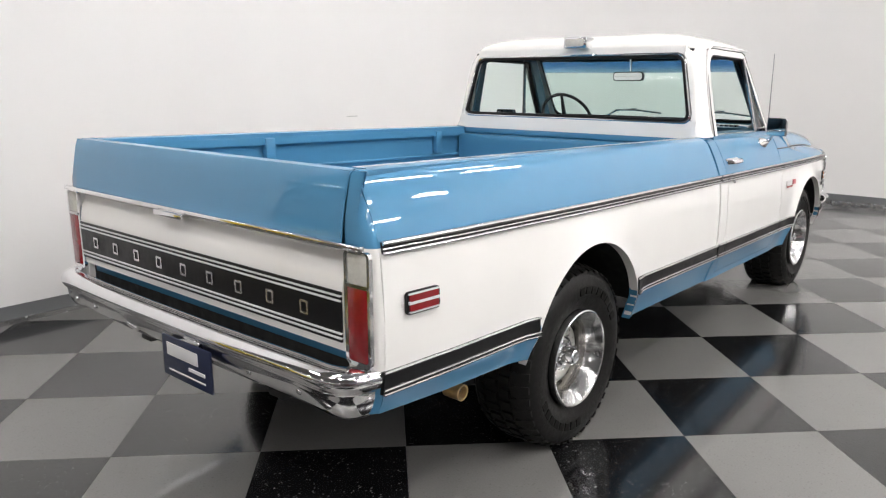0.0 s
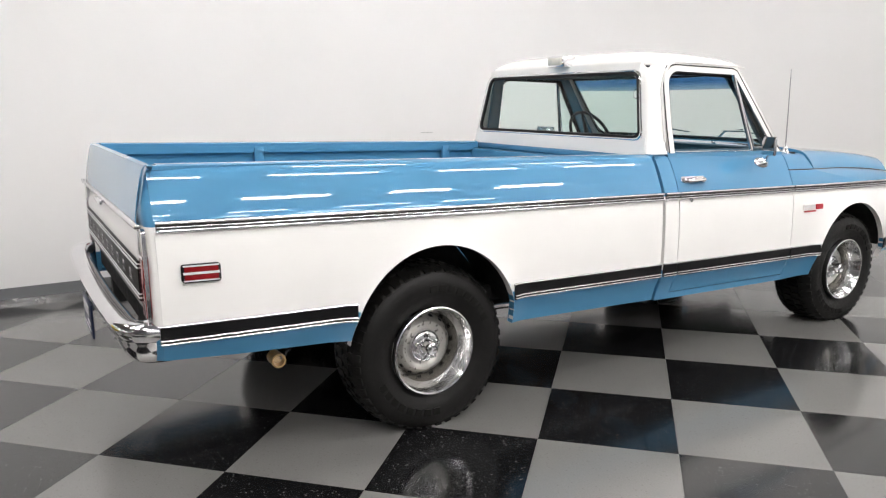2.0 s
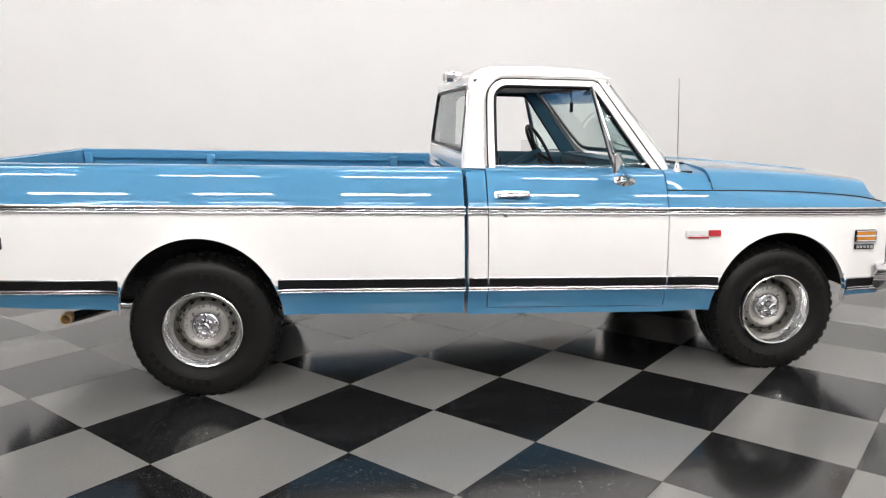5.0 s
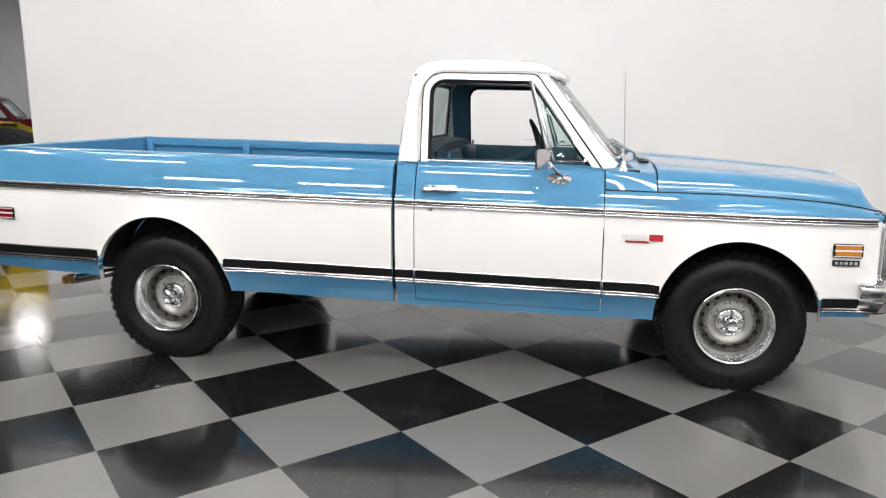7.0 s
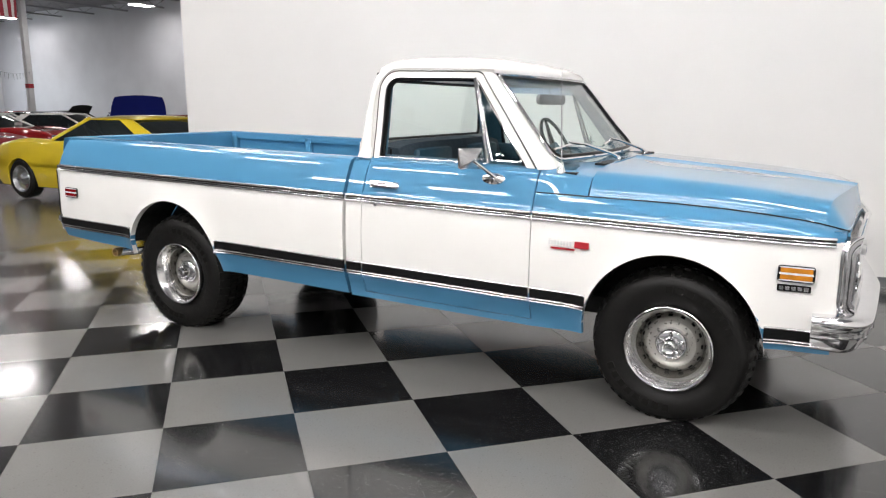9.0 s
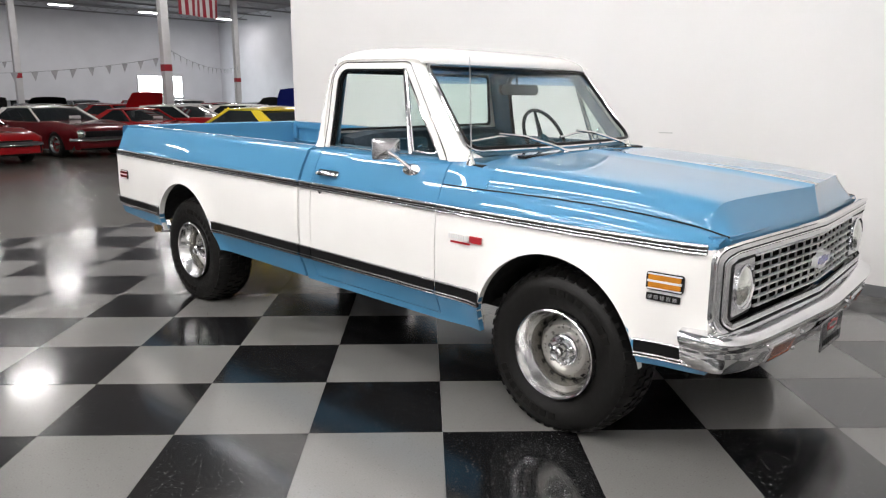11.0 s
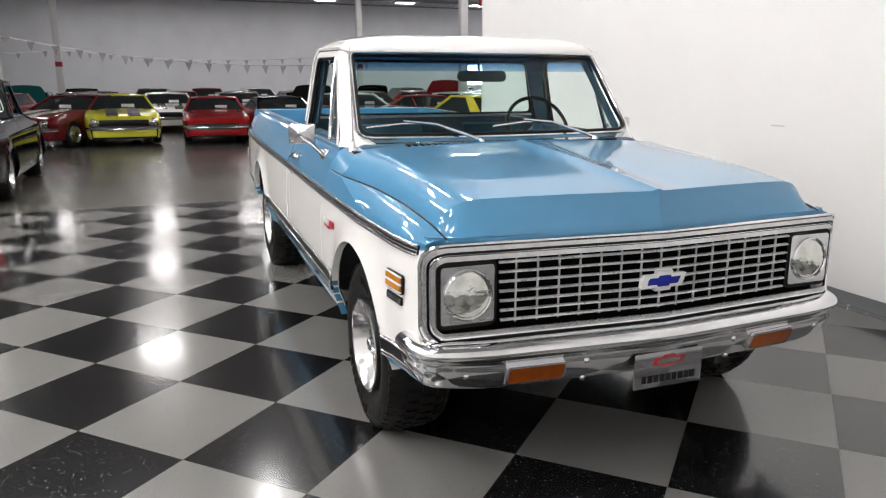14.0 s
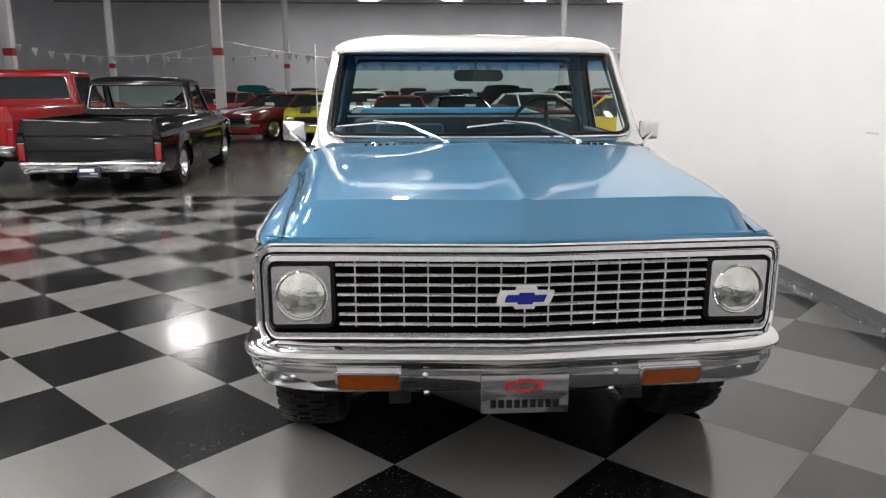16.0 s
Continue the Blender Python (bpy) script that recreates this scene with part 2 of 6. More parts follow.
def smooth_path(pts, k=4):
    """Points of a smooth curve through the given ones (Catmull-Rom)."""
    p = [Vector(q) for q in pts]
    p = [2 * p[0] - p[1]] + p + [2 * p[-1] - p[-2]]
    out = []
    for a, b, c, d in zip(p, p[1:], p[2:], p[3:]):
        for i in range(k):
            t = i / k
            out.append(0.5 * (2 * b + (c - a) * t + (2 * a - 5 * b + 4 * c - d) * t * t + (3 * b - a - 3 * c + d) * t ** 3))
    return out + [p[-2]]


def lerp(a, b, t):
    return a + (b - a) * t


# ---------------------------------------------------------------- hall
WALL_X, WALL_END, FRONT_Y, CEIL = -2.6, -3.66, 7.6, 7.6
WALLPAINT = mat("white_wall_paint", (0.80, 0.79, 0.78), 0.6, vary=0.015, scale=1.2, bump=0.12, bscale=70)
GREYWALL = mat("grey_hall_wall", (0.84, 0.85, 0.89), 0.42, vary=0.05, scale=0.6, bump=0.1, bscale=40)
SCUFF = mat("pale_scuff", (0.55, 0.55, 0.54), 0.6, vary=0.1, scale=30)
BASEGREY = mat("grey_vinyl_base", (0.16, 0.165, 0.17), 0.35, vary=0.06, scale=5)
CONCRETE = mat("polished_concrete", (0.088, 0.085, 0.074), 0.25, vary=0.25, scale=0.7, coat=0.15, coat_rough=0.1, spec=0.4)
CEILMAT = mat("grey_steel_deck", (0.30, 0.30, 0.31), 0.6, vary=0.08, scale=2)
COLUMN = mat("white_column_paint", (0.7, 0.7, 0.7), 0.5, vary=0.05, scale=4)
LAMP = mat("lamp_diffuser", (1, 1, 1), 0.5, vary=0, emit=50.0, ecol=(1.0, 0.965, 0.96))
BAYLAMP = mat("strip_lamp_diffuser", (1, 1, 1), 0.5, vary=0, emit=47.0, ecol=(1.0, 0.97, 0.958))


def wall_path():
    pts = [(WALL_X, WALL_END), (WALL_X, 0.0), (WALL_X, 4.0)]
    r, cx, cy = 2.6, WALL_X + 2.6, FRONT_Y - 2.6
    for k in range(13):
        a = radians(180 - 90 * k / 12)
        pts.append((cx + r * math.cos(a), cy + r * math.sin(a)))
    return pts + [(4.0, FRONT_Y), (16.0, FRONT_Y)]


def wall_band(pts, z0, z1, inset, thick):
    """A strip along the wall's plan, from inset in front of its face to thick behind."""
    n = len(pts)
    nrm = []
    for i in range(n):
        a, b = Vector(pts[max(i - 1, 0)]), Vector(pts[min(i + 1, n - 1)])
        d = (b - a).normalized()
        nrm.append(Vector((d.y, -d.x)))
    bm = bmesh.new()
    rows = []
    for (x, y), m in zip(pts, nrm):
        f, k = Vector((x, y)) + m * inset, Vector((x, y)) - m * thick
        rows.append([bm.verts.new((f.x, f.y, z0)), bm.verts.new((f.x, f.y, z1)), bm.verts.new((k.x, k.y, z1)), bm.verts.new((k.x, k.y, z0))])
    for a, b in zip(rows, rows[1:]):
        for k in range(4):
            bm.faces.new((a[k], a[(k + 1) % 4], b[(k + 1) % 4], b[k]))
    bm.faces.new(rows[0])
    bm.faces.new(rows[-1][::-1])
    return bm


HX0, HX1, HY0 = -27.0, 24.0, -48.0
WP = wall_path()
tagged(part("wall_display", wall_band(WP, 0, CEIL, 0, 0.2), WALLPAINT), "tall smooth white display wall with a curved corner", "wall", kind="structure")
part("scuff_mark", box(WALL_X, WALL_X + 0.002, 1.885, 2.015, 1.190, 1.199), SCUFF, bpy.data.objects["wall_display"], "short grey scuff on the white wall")
tagged(part("baseboard", wall_band(WP, 0.0, 0.115, 0.012, -0.002), BASEGREY), "dark grey vinyl base along the white wall", "baseboard", kind="structure")
tagged(part("trim", wall_band(WP, 0.0, 0.03, 0.03, -0.0125), mat("silver_floor_trim", (0.5, 0.5, 0.5), 0.25, metal=0.8)), "thin pale metal strip at the foot of the wall", "trim", kind="structure")
tagged(part("wall_south", box(HX0, HX1, HY0 - 0.3, HY0, 0, CEIL), GREYWALL), "tall pale grey wall at the end of the hall", "wall", kind="structure")
tagged(part("wall_west", box(HX0 - 0.3, HX0, HY0, 8.2, 0, CEIL), GREYWALL), "tall pale grey side wall of the hall", "wall", kind="structure")
tagged(part("wall_east", box(HX1, HX1 + 0.3, HY0, 8.2, 0, CEIL), GREYWALL), "plain grey side wall of the hall", "wall", kind="structure")
tagged(part("wall_north_west", box(HX0, WALL_X - 0.2, 7.8, 8.1, 0, CEIL), GREYWALL), "plain grey end wall behind the display wall", "wall", kind="structure")
tagged(part("wall_north_east", box(16.0, HX1, 7.6, 7.9, 0, CEIL), GREYWALL), "plain grey end wall of the hall", "wall", kind="structure")


def deck():
    bm = box(HX0, HX1, HY0, 8.35, CEIL, CEIL + 0.2)
    y = HY0 + 1.0
    while y < 8:
        box(HX0, HX1, y - 0.06, y + 0.06, CEIL - 0.5, CEIL - 0.42, bm=bm)
        box(HX0, HX1, y - 0.04, y + 0.04, CEIL - 0.06, CEIL, bm=bm)
        x = HX0
        while x < HX1 - 1.3:
            tube([(x, y, CEIL - 0.05), (x + 0.65, y, CEIL - 0.44), (x + 1.3, y, CEIL - 0.05)], 0.018, n=4, bm=bm)
            x += 1.3
        y += 3.1
    return bm


tagged(part("ceiling", deck(), CEILMAT, smooth=0, weld=False), "grey steel roof deck on open web joists", "ceiling", kind="structure")
tagged(part("ground", box(HX0 - 0.3, HX1 + 0.3, HY0 - 0.3, 8.35, -0.25, -0.006), CONCRETE), "polished greenish grey concrete floor of the hall", "floor", kind="structure")


# ---------------------------------------------------------------- ceiling lamps
def ceiling_lamp(half_x, half_y, drop, glow, name, label, group):
    root = empty(name, pose(0, 0, 0))
    part("housing", box(-half_x - 0.02, half_x + 0.02, -half_y - 0.02, half_y + 0.02, 0.02, 0.09, 0.01), COLUMN, root)
    if half_x < 0.2:
        bm = slab([[(half_x * math.cos(a), y, 0.02 - half_x * 0.9 * math.sin(a)) for a in np.linspace(0, math.pi, 9)] for y in (-half_y, half_y)], (0, 0, 0.004))
    else:
        bm = box(-half_x, half_x, -half_y, half_y, 0.0, 0.019)
    part("diffuser", bm, glow, root, "glowing white diffuser")
    for k in (-0.8, 0.8):
        part("hanger", tube([(half_x * k, half_y * k, 0.09), (half_x * k, half_y * k, drop)], 0.006, n=6), STEEL, root)
    return tagged(root, label, "light", group)


def hang(lamp, places, z):
    for k, (x, y) in enumerate(places):
        if k == 0:
            lamp.matrix_world = pose(x, y, z)
        else:
            copy_thing(lamp, pose(x, y, z))


hang(ceiling_lamp(0.6, 0.28, 0.70, LAMP, "ceiling_light", "white fluorescent high bay light hung below the deck", "ceiling lights"),
     [(2.5 + 5.4 * i, -5.6 - 6.2 * j) for i in (-5, -4, -3, -2, -1, 0, 1, 2) for j in (0, 2, 4, 6) if i < 1 or (i + j // 2) % 2 == 0], 6.9)
hang(ceiling_lamp(0.13, 0.62, 2.4, BAYLAMP, "strip_light", "long white fluorescent strip light on thin hangers", "strip lights"),
     [(x, y) for x in (3.6, 6.0, 8.4, 10.8) for y in (-3.0, -0.8, 1.4, 3.6, 5.8)] + [(0.4, -2.6), (0.4, 1.4), (2.0, 4.3), (0.6, -4.6)], 5.2)


# ---------------------------------------------------------------- the pickup
TRIM_Z, LOW_Z, RAKE = 1.026, 0.622, 0.0245
PZ = [0.44, 0.47, 0.50, 0.525, 0.56, 0.59, 0.66, 0.70, 0.80, 0.90, 0.98, 1.01, 1.045, 1.07, 1.11, 1.15, 1.185, 1.21, 1.228, 1.238]
PX = [0.950, 0.958, 0.967, 0.975, 0.990, 0.998, 1.003, 1.005, 1.006, 1.002, 0.996, 0.991, 0.984, 0.976, 0.960, 0.942, 0.924, 0.910, 0.895, 0.872]
REAR_Y, FRONT_AXLE, REAR_AXLE = -1.235, 3.233, -0.028
ARCH_R = (REAR_AXLE + 0.005, 0.44, 0.425, 0.438)
ARCH_F = (FRONT_AXLE, 0.475, 0.42, 0.432)


def side_x(y, z):
    x = float(np.interp(z, PZ, PX))
    return x + float(np.interp(y, [-1.25, -0.9, 0.0, 2.6, 3.3, 3.7, 3.85, 3.93], [-0.035, -0.018, 0, 0, -0.008, -0.03, -0.05, -0.075]))


def arch_z(y, arch):
    c, zc, ry, rz = arch
    d = (y - c) / ry
    return zc + rz * math.sqrt(max(0.0, 1 - d * d)) if abs(d) < 1 else None


def flare(y, z):
    """How far the wheel arches swell out of the body side."""
    out = 0.0
    for c, zc, ry, rz in (ARCH_R, ARCH_F):
        if abs(y - c) < ry + 0.12:
            d = math.hypot((y - c) / ry, (z - zc) / rz)
            out += 0.022 * max(0.0, 1 - max(0.0, d - 1) / 0.22) ** 1.5
    return out


def side_panel(s, y0, y1, zb, zt, arch=None, thick=0.03, step=0.05, front_lean=0.0):
    """An outer panel of the body between two stations, with its wheel arch cut out."""
    ys = list(np.linspace(y0, y1, max(2, int((y1 - y0) / step) + 1)))
    if arch:
        c, _, r, _ = arch
        ys = [y for y in ys if abs(y - c) > r + 0.01]
        ys += [c + r * math.sin(radians(a)) for a in np.linspace(-90, 90, 33)] + [c - r - 0.001, c + r + 0.001]
        ys = sorted(y for y in ys if y0 <= y <= y1)
    levels = sorted(z for z in set(PZ + [LOW_Z, TRIM_Z]))
    grid = []
    for y in ys:
        b = zb(y) if callable(zb) else zb
        t = zt(y) if callable(zt) else zt
        az = arch_z(y, arch) if arch else None
        if az is not None and az > b:
            b = az
        row = []
        for z in [None] + levels + [9.0]:
            zz = b if z is None else min(max(z, b), t)
            x = side_x(y, zz)
            if arch:
                x += flare(y, zz)
            row.append((s * x, y, zz))
        grid.append(row)
    lv = [0] + levels + [9]

    def colour(i, j):
        z = (grid[i][j][2] + grid[i][j + 1][2] + grid[i + 1][j][2] + grid[i + 1][j + 1][2]) / 4
        if abs(grid[i][j][2] - grid[i][j + 1][2]) < 1e-6:
            z = lv[j] if 0 < lv[j] < 9 else z
        return 1 if LOW_Z < z < TRIM_Z else 0

    return slab(grid, (-s * thick, 0, 0), colour)


def strip(s, y0, y1, z0, z1, proud, lift=0.0, bm=None, step=0.12):
    ys = np.linspace(y0, y1, max(4, int((y1 - y0) / 0.06) + 1))
    grid = [[(s * (side_x(y, z) + flare(y, z) + proud), y, z + lift) for z in np.linspace(z0, z1, 3)] for y in ys]
    return slab(grid, (-s * (proud + 0.006), 0, 0), bm=bm)


def truck_wheel(parent, y, s, r=0.398, width=0.30, face=0.965, short=False):
    """Tyre with tread and a polished rally wheel, axle along x."""
    sink = 0.024 if not short else 0.0
    hub = empty("wheel", pose(s * face, y, r - sink))
    hub.parent = parent
    w = width
    prof = [(-w + 0.03, 0.20), (-w + 0.012, 0.24), (-w, 0.30), (-w + 0.015, r - 0.035), (-w + 0.04, r - 0.012), (-w / 2, r - 0.008), (-0.045, r - 0.010), (-0.016, r - 0.030), (-0.002, r - 0.06), (0.002, 0.305), (-0.004, 0.262), (-0.008, 0.255), (-0.012, 0.236), (-0.03, 0.208)]
    bm = lathe([(s * a, q) for a, q in prof], n=64, closed=False)
    for v in bm.verts:
        v.co.z = max(v.co.z, sink - r)
    part("tyre", bm, RUBBER, hub, "black all terrain tyre with worn raised letters")
    bm = bmesh.new()
    for k in range(44):
        t = 2 * math.pi * k / 44
        for lane, (a0, a1, tw) in enumerate(((-w + 0.022, -w * 0.72, 0.0), (-w * 0.68, -w * 0.5, 0.5), (-w * 0.46, -w * 0.3, 0.0), (-w * 0.27, -0.010, 0.5))):
            tt = t + tw * 2 * math.pi / 44
            vs = []
            for a, rr, dt in ((a0, 0, -1), (a1, 0, -1), (a1, 0, 1), (a0, 0, 1)):
                edge = 0.024 if (lane == 3 and a == a1) or (lane == 0 and a == a0) else 0.0
                for h in (r - 0.03, r + 0.001 - edge):
                    ang = tt + dt * 0.041
                    vs.append(bm.verts.new((s * a, h * math.cos(ang), h * math.sin(ang))))
            b0, t0, b1, t1, b2, t2, b3, t3 = vs
            for f in ((t0, t1, t2, t3), (b0, b1, t1, t0), (b1, b2, t2, t1), (b2, b3, t3, t2), (b3, b0, t0, t3)):
                bm.faces.new(f)
    for v in bm.verts:
        v.co.z = max(v.co.z, sink - r)
    part("tread", bm, RUBBER, hub, smooth=0, weld=False)
    if not short:
        for base in (25, 205):
            for k in range(8):
                a = radians(base + 9.5 * k)
                bm = bmesh.new()
                v = [bm.verts.new((s * 0.0045, (0.295 + p) * math.cos(a + q), (0.295 + p) * math.sin(a + q))) for p, q in ((-0.016, -0.055), (0.016, -0.055), (0.016, 0.055), (-0.016, 0.055))]
                u = [bm.verts.new((s * -0.004, x.co.y, x.co.z)) for x in v]
                bm.faces.new(v)
                for i in range(4):
                    bm.faces.new((v[i], u[i], u[(i + 1) % 4], v[(i + 1) % 4]))
                part("letter_bar", bm, LETTER, hub, smooth=0)
    ring = [(-0.028, 0.206), (-0.006, 0.211), (0.003, 0.209), (0.006, 0.204), (0.003, 0.197), (-0.016, 0.186), (-0.045, 0.174), (-0.066, 0.166)]
    part("rim_barrel", lathe([(s * a, q) for a, q in ((-0.066, 0.1665), (-0.090, 0.158), (-0.112, 0.152), (-0.128, 0.149))], n=64, closed=False), BARREL, hub, "cream silver wheel barrel")
    part("trim_ring", lathe([(s * a, q) for a, q in ring], n=96, closed=False), TRIMRING, hub, "polished trim ring")
    disc = [(-0.132, 0.150), (-0.122, 0.146), (-0.112, 0.138), (-0.100, 0.128), (-0.092, 0.116), (-0.093, 0.104), (-0.101, 0.094), (-0.106, 0.086), (-0.106, 0.0005)]
    part("wheel_disc", lathe([(s * a, q) for a, q in disc], n=64, closed=False), ALU, hub, "silver painted slotted wheel centre")
    for k in range(15):
        a = 2 * math.pi * k / 15
        bm = bmesh.new()
        v = [bm.verts.new((s * (-0.1080 if p < 0.14 else -0.1175), p * math.cos(a + q), p * math.sin(a + q))) for p, q in ((0.137, -0.075), (0.146, -0.07), (0.146, 0.07), (0.137, 0.075))]
        u = [bm.verts.new((s * -0.130, x.co.y, x.co.z)) for x in v]
        bm.faces.new(v)
        for i in range(4):
            bm.faces.new((v[i], u[i], u[(i + 1) % 4], v[(i + 1) % 4]))
        part("wheel_slot", bm, BLACK, hub, smooth=0)
    cap = [(-0.108, 0.080), (-0.092, 0.079), (-0.082, 0.073), (-0.077, 0.062), (-0.075, 0.040), (-0.050, 0.036), (-0.024, 0.031), (-0.018, 0.024), (-0.022, 0.016), (-0.023, 0.0005)]
    part("hub_cap", lathe([(s * a, q) for a, q in cap], n=32, closed=False), CHROME, hub, "chrome hub cap")
    for k in range(5):
        a = 2 * math.pi * k / 5 + 0.3
        part("lug_nut", lathe([(s * -0.080, 0.011), (s * -0.058, 0.011), (s * -0.052, 0.008), (s * -0.051, 0.0005)], n=6, centre=(0, 0.056 * math.cos(a), 0.056 * math.sin(a)), closed=False), CHROME, hub, smooth=0)
    return hub


def cab_half(z):
    return float(np.interp(z, [1.22, 1.25, 1.28, 1.45, 1.60, 1.70, 1.735], [0.905, 0.892, 0.877, 0.849, 0.821, 0.802, 0.795]))


def back_y(z):
    return float(np.interp(z, [1.10, 1.25, 1.45, 1.65, 1.735], [1.392, 1.388, 1.408, 1.436, 1.450]))


WS_B, WS_T = (2.58, 1.285), (2.227, 1.718)


def ws_point(u, v, lift=0.0):
    """A point of the windscreen: u from -1 to 1 across, v from 0 at its foot to 1."""
    half = lerp(0.808, 0.756, v)
    y = lerp(WS_B[0], WS_T[0], v) + lerp(0.085, 0.072, v) * (1 - u * u)
    z = lerp(WS_B[1], WS_T[1], v)
    return Vector((half * u, y + lift * 0.7, z + lift * 0.7))


def door_opening(grow, bottom):
    """Outline of the door's window opening as pairs of y and z, grown outwards."""
    g = grow
    pts = [(1.566 - g, bottom), (1.566 - g, 1.40), (1.567 - g, 1.585)]
    r = 0.085 + 0.8 * g
    for k in range(1, 7):
        a = radians(90 * k / 6)
        pts.append((1.567 - g + r - r * math.cos(a), 1.700 + 0.9 * g - r + r * math.sin(a)))
    top = 1.700 + 0.9 * g
    front = lambda z: lerp(2.452, 2.137, (z - 1.27) / 0.43) + 1.25 * g
    pts += [(1.85, top), (front(top) - 0.03, top), (front(top) - 0.010, top - 0.004), (front(top - 0.014), top - 0.014)]
    pts += [(front(z), z) for z in (1.60, 1.48, 1.36)] + [(front(bottom), bottom)]
    return pts


def bumper(path, prof, thick=0.010, droop=0.017):
    """A pressed bumper: a profile of (outwards, z) swept along a plan path, outwards to the path's right."""
    pts = smooth_path([(x, y, 0) for x, y in path], 5)
    rows = []
    for i, p in enumerate(pts):
        d = (pts[min(i + 1, len(pts) - 1)] - pts[max(i - 1, 0)]).normalized()
        n = Vector((d.y, -d.x, 0))
        w = max(0.0, min(1.0, (abs(p.x) - 0.70) / 0.20))
        w = w * w * (3 - 2 * w)
        row = []
        for o, z in prof:
            z -= w * droop * (0.4 + 0.9 * max(0.0, min(1.0, (0.69 - z) / 0.14)))
            row.append((p + n * o + Vector((0, 0, z)), p + n * (o - thick) + Vector((0, 0, z))))
        rows.append(row)
    bm = bmesh.new()
    a = [[bm.verts.new(q[0]) for q in r] for r in rows]
    b = [[bm.verts.new(q[1]) for q in r] for r in rows]
    m = len(prof)
    for i in range(len(rows) - 1):
        for j in range(m - 1):
            bm.faces.new((a[i][j], a[i + 1][j], a[i + 1][j + 1], a[i][j + 1]))
            bm.faces.new((b[i][j], b[i][j + 1], b[i + 1][j + 1], b[i + 1][j]))
        for j in (0, m - 1):
            bm.faces.new((a[i][j], b[i][j], b[i + 1][j], a[i + 1][j]))
    for i in (0, len(rows) - 1):
        for j in range(m - 1):
            bm.faces.new((a[i][j], a[i][j + 1], b[i][j + 1], b[i][j]))
    return bm


def build_truck(m, paint, mid, name, label, simple=False, remap=None, drop=0.0, pane=GLASS):
    global XF
    root = empty(name, m)
    XF = None
    two = [paint, mid]
    wheels_y = (REAR_AXLE, FRONT_AXLE)
    rp = remap or (lambda y: y)
    for y, rad in zip(wheels_y, (0.398, 0.386)):
        for s in (1, -1):
            truck_wheel(root, rp(y), s, r=rad if not simple else 0.35, short=simple)
    rake = 0.0 if simple else RAKE
    XF = lambda p: Vector((p.x, rp(p.y), p.z - rake * p.y - drop))
    P = lambda n, bm, mt, lab="", par=None, **k: part(n, bm, mt, par or root, lab, **k)

    # ---- bed
    low = lambda y: float(np.interp(y, [-1.24, -0.9, -0.46, 0.0, 0.4, 1.4], [0.515, 0.500, 0.488, 0.47, 0.452, 0.445]))
    for s in (1, -1):
        bed = P("bed_side", side_panel(s, -1.195, 1.379, low, 1.238, ARCH_R, thick=0.04), two)
        bm = slab([[(s * x, y, z) for x, z in ((0.872, 1.238), (0.862, 1.243), (0.80, 1.243), (0.785, 1.238), (0.785, 1.20))] for y in np.linspace(-1.152, 1.379, 12)], (-s * 0.001, 0, -0.02))
        P("bed_rail", bm, paint, "", bed)
        P("corner_cap", box(min(s * 0.850, s * 0.874), max(s * 0.850, s * 0.874), -1.188, -1.150, 1.222, 1.2415, 0.004), paint, "", bed)
        bm = slab([[(s * 0.815, y, z) for z in (0.935, 1.02, 1.024, 1.035, 1.04, 1.22)] for y in np.linspace(REAR_Y + 0.05, 1.37, 8)], (s * 0.03, 0, 0))
        P("bed_inner_wall", bm, paint, "", bed)
        P("bed_crease", box(s * 0.806 - 0.009, s * 0.806 + 0.009, REAR_Y + 0.06, 1.37, 1.045, 1.06, 0.004), paint, "", bed)
        for y in (-1.12, -0.26, 1.10):
            P("stake_post", box(min(s * 0.775, s * 0.815), max(s * 0.775, s * 0.815), y - 0.030, y + 0.030, 1.070, 1.215, 0.008), paint, "", bed)
        hump = [[(s * (0.815 - 0.17 * k), y, 0.70 + 0.27 * max(0, 1 - ((y - REAR_AXLE) / 0.46) ** 2) ** 0.5) for k in (0, 1)] for y in np.linspace(REAR_AXLE - 0.46, REAR_AXLE + 0.46, 17)]
        bm = slab(hump, (0, 0, -0.02))
        P("wheel_housing", bm, paint, "", bed)
        # flange inside the arch
        c, zc, ry, rz = ARCH_R
        arc = [(c + ry * math.sin(radians(a)), zc + rz * math.cos(radians(a))) for a in np.linspace(-87, 87, 41)]
        P("arch_lip", slab([[(s * (side_x(y, min(z, 1.2)) + 0.022), y, z), (s * (side_x(y, min(z, 1.2)) - 0.012), y, z)] for y, z in arc], (0, 0, 0.004)), mid, "", bed)
        arc2 = [(c + (ry + 0.03) * math.sin(radians(a)), zc + (rz + 0.03) * math.cos(radians(a))) for a in np.linspace(-76, 76, 31)]
        P("inner_arch", slab([[(s * 0.985, y, z - 0.012), (s * 0.66, y, z)] for y, z in arc2], (0, 0, 0.01)), DARK, "black inner wheel arch", bed)
        P("wheelhouse_wall", slab([[(s * 0.655, c + q, z) for z in (0.50, 0.70, zc + (rz + 0.03) * math.sqrt(max(0.02, 1 - (q / (ry + 0.03)) ** 2)))] for q in np.linspace(-0.45, 0.45, 13)], (-s * 0.01, 0, 0)), DARK, "", bed)
    bm = box(-0.64, 0.64, REAR_Y + 0.03, 1.37, 0.66, 0.70)
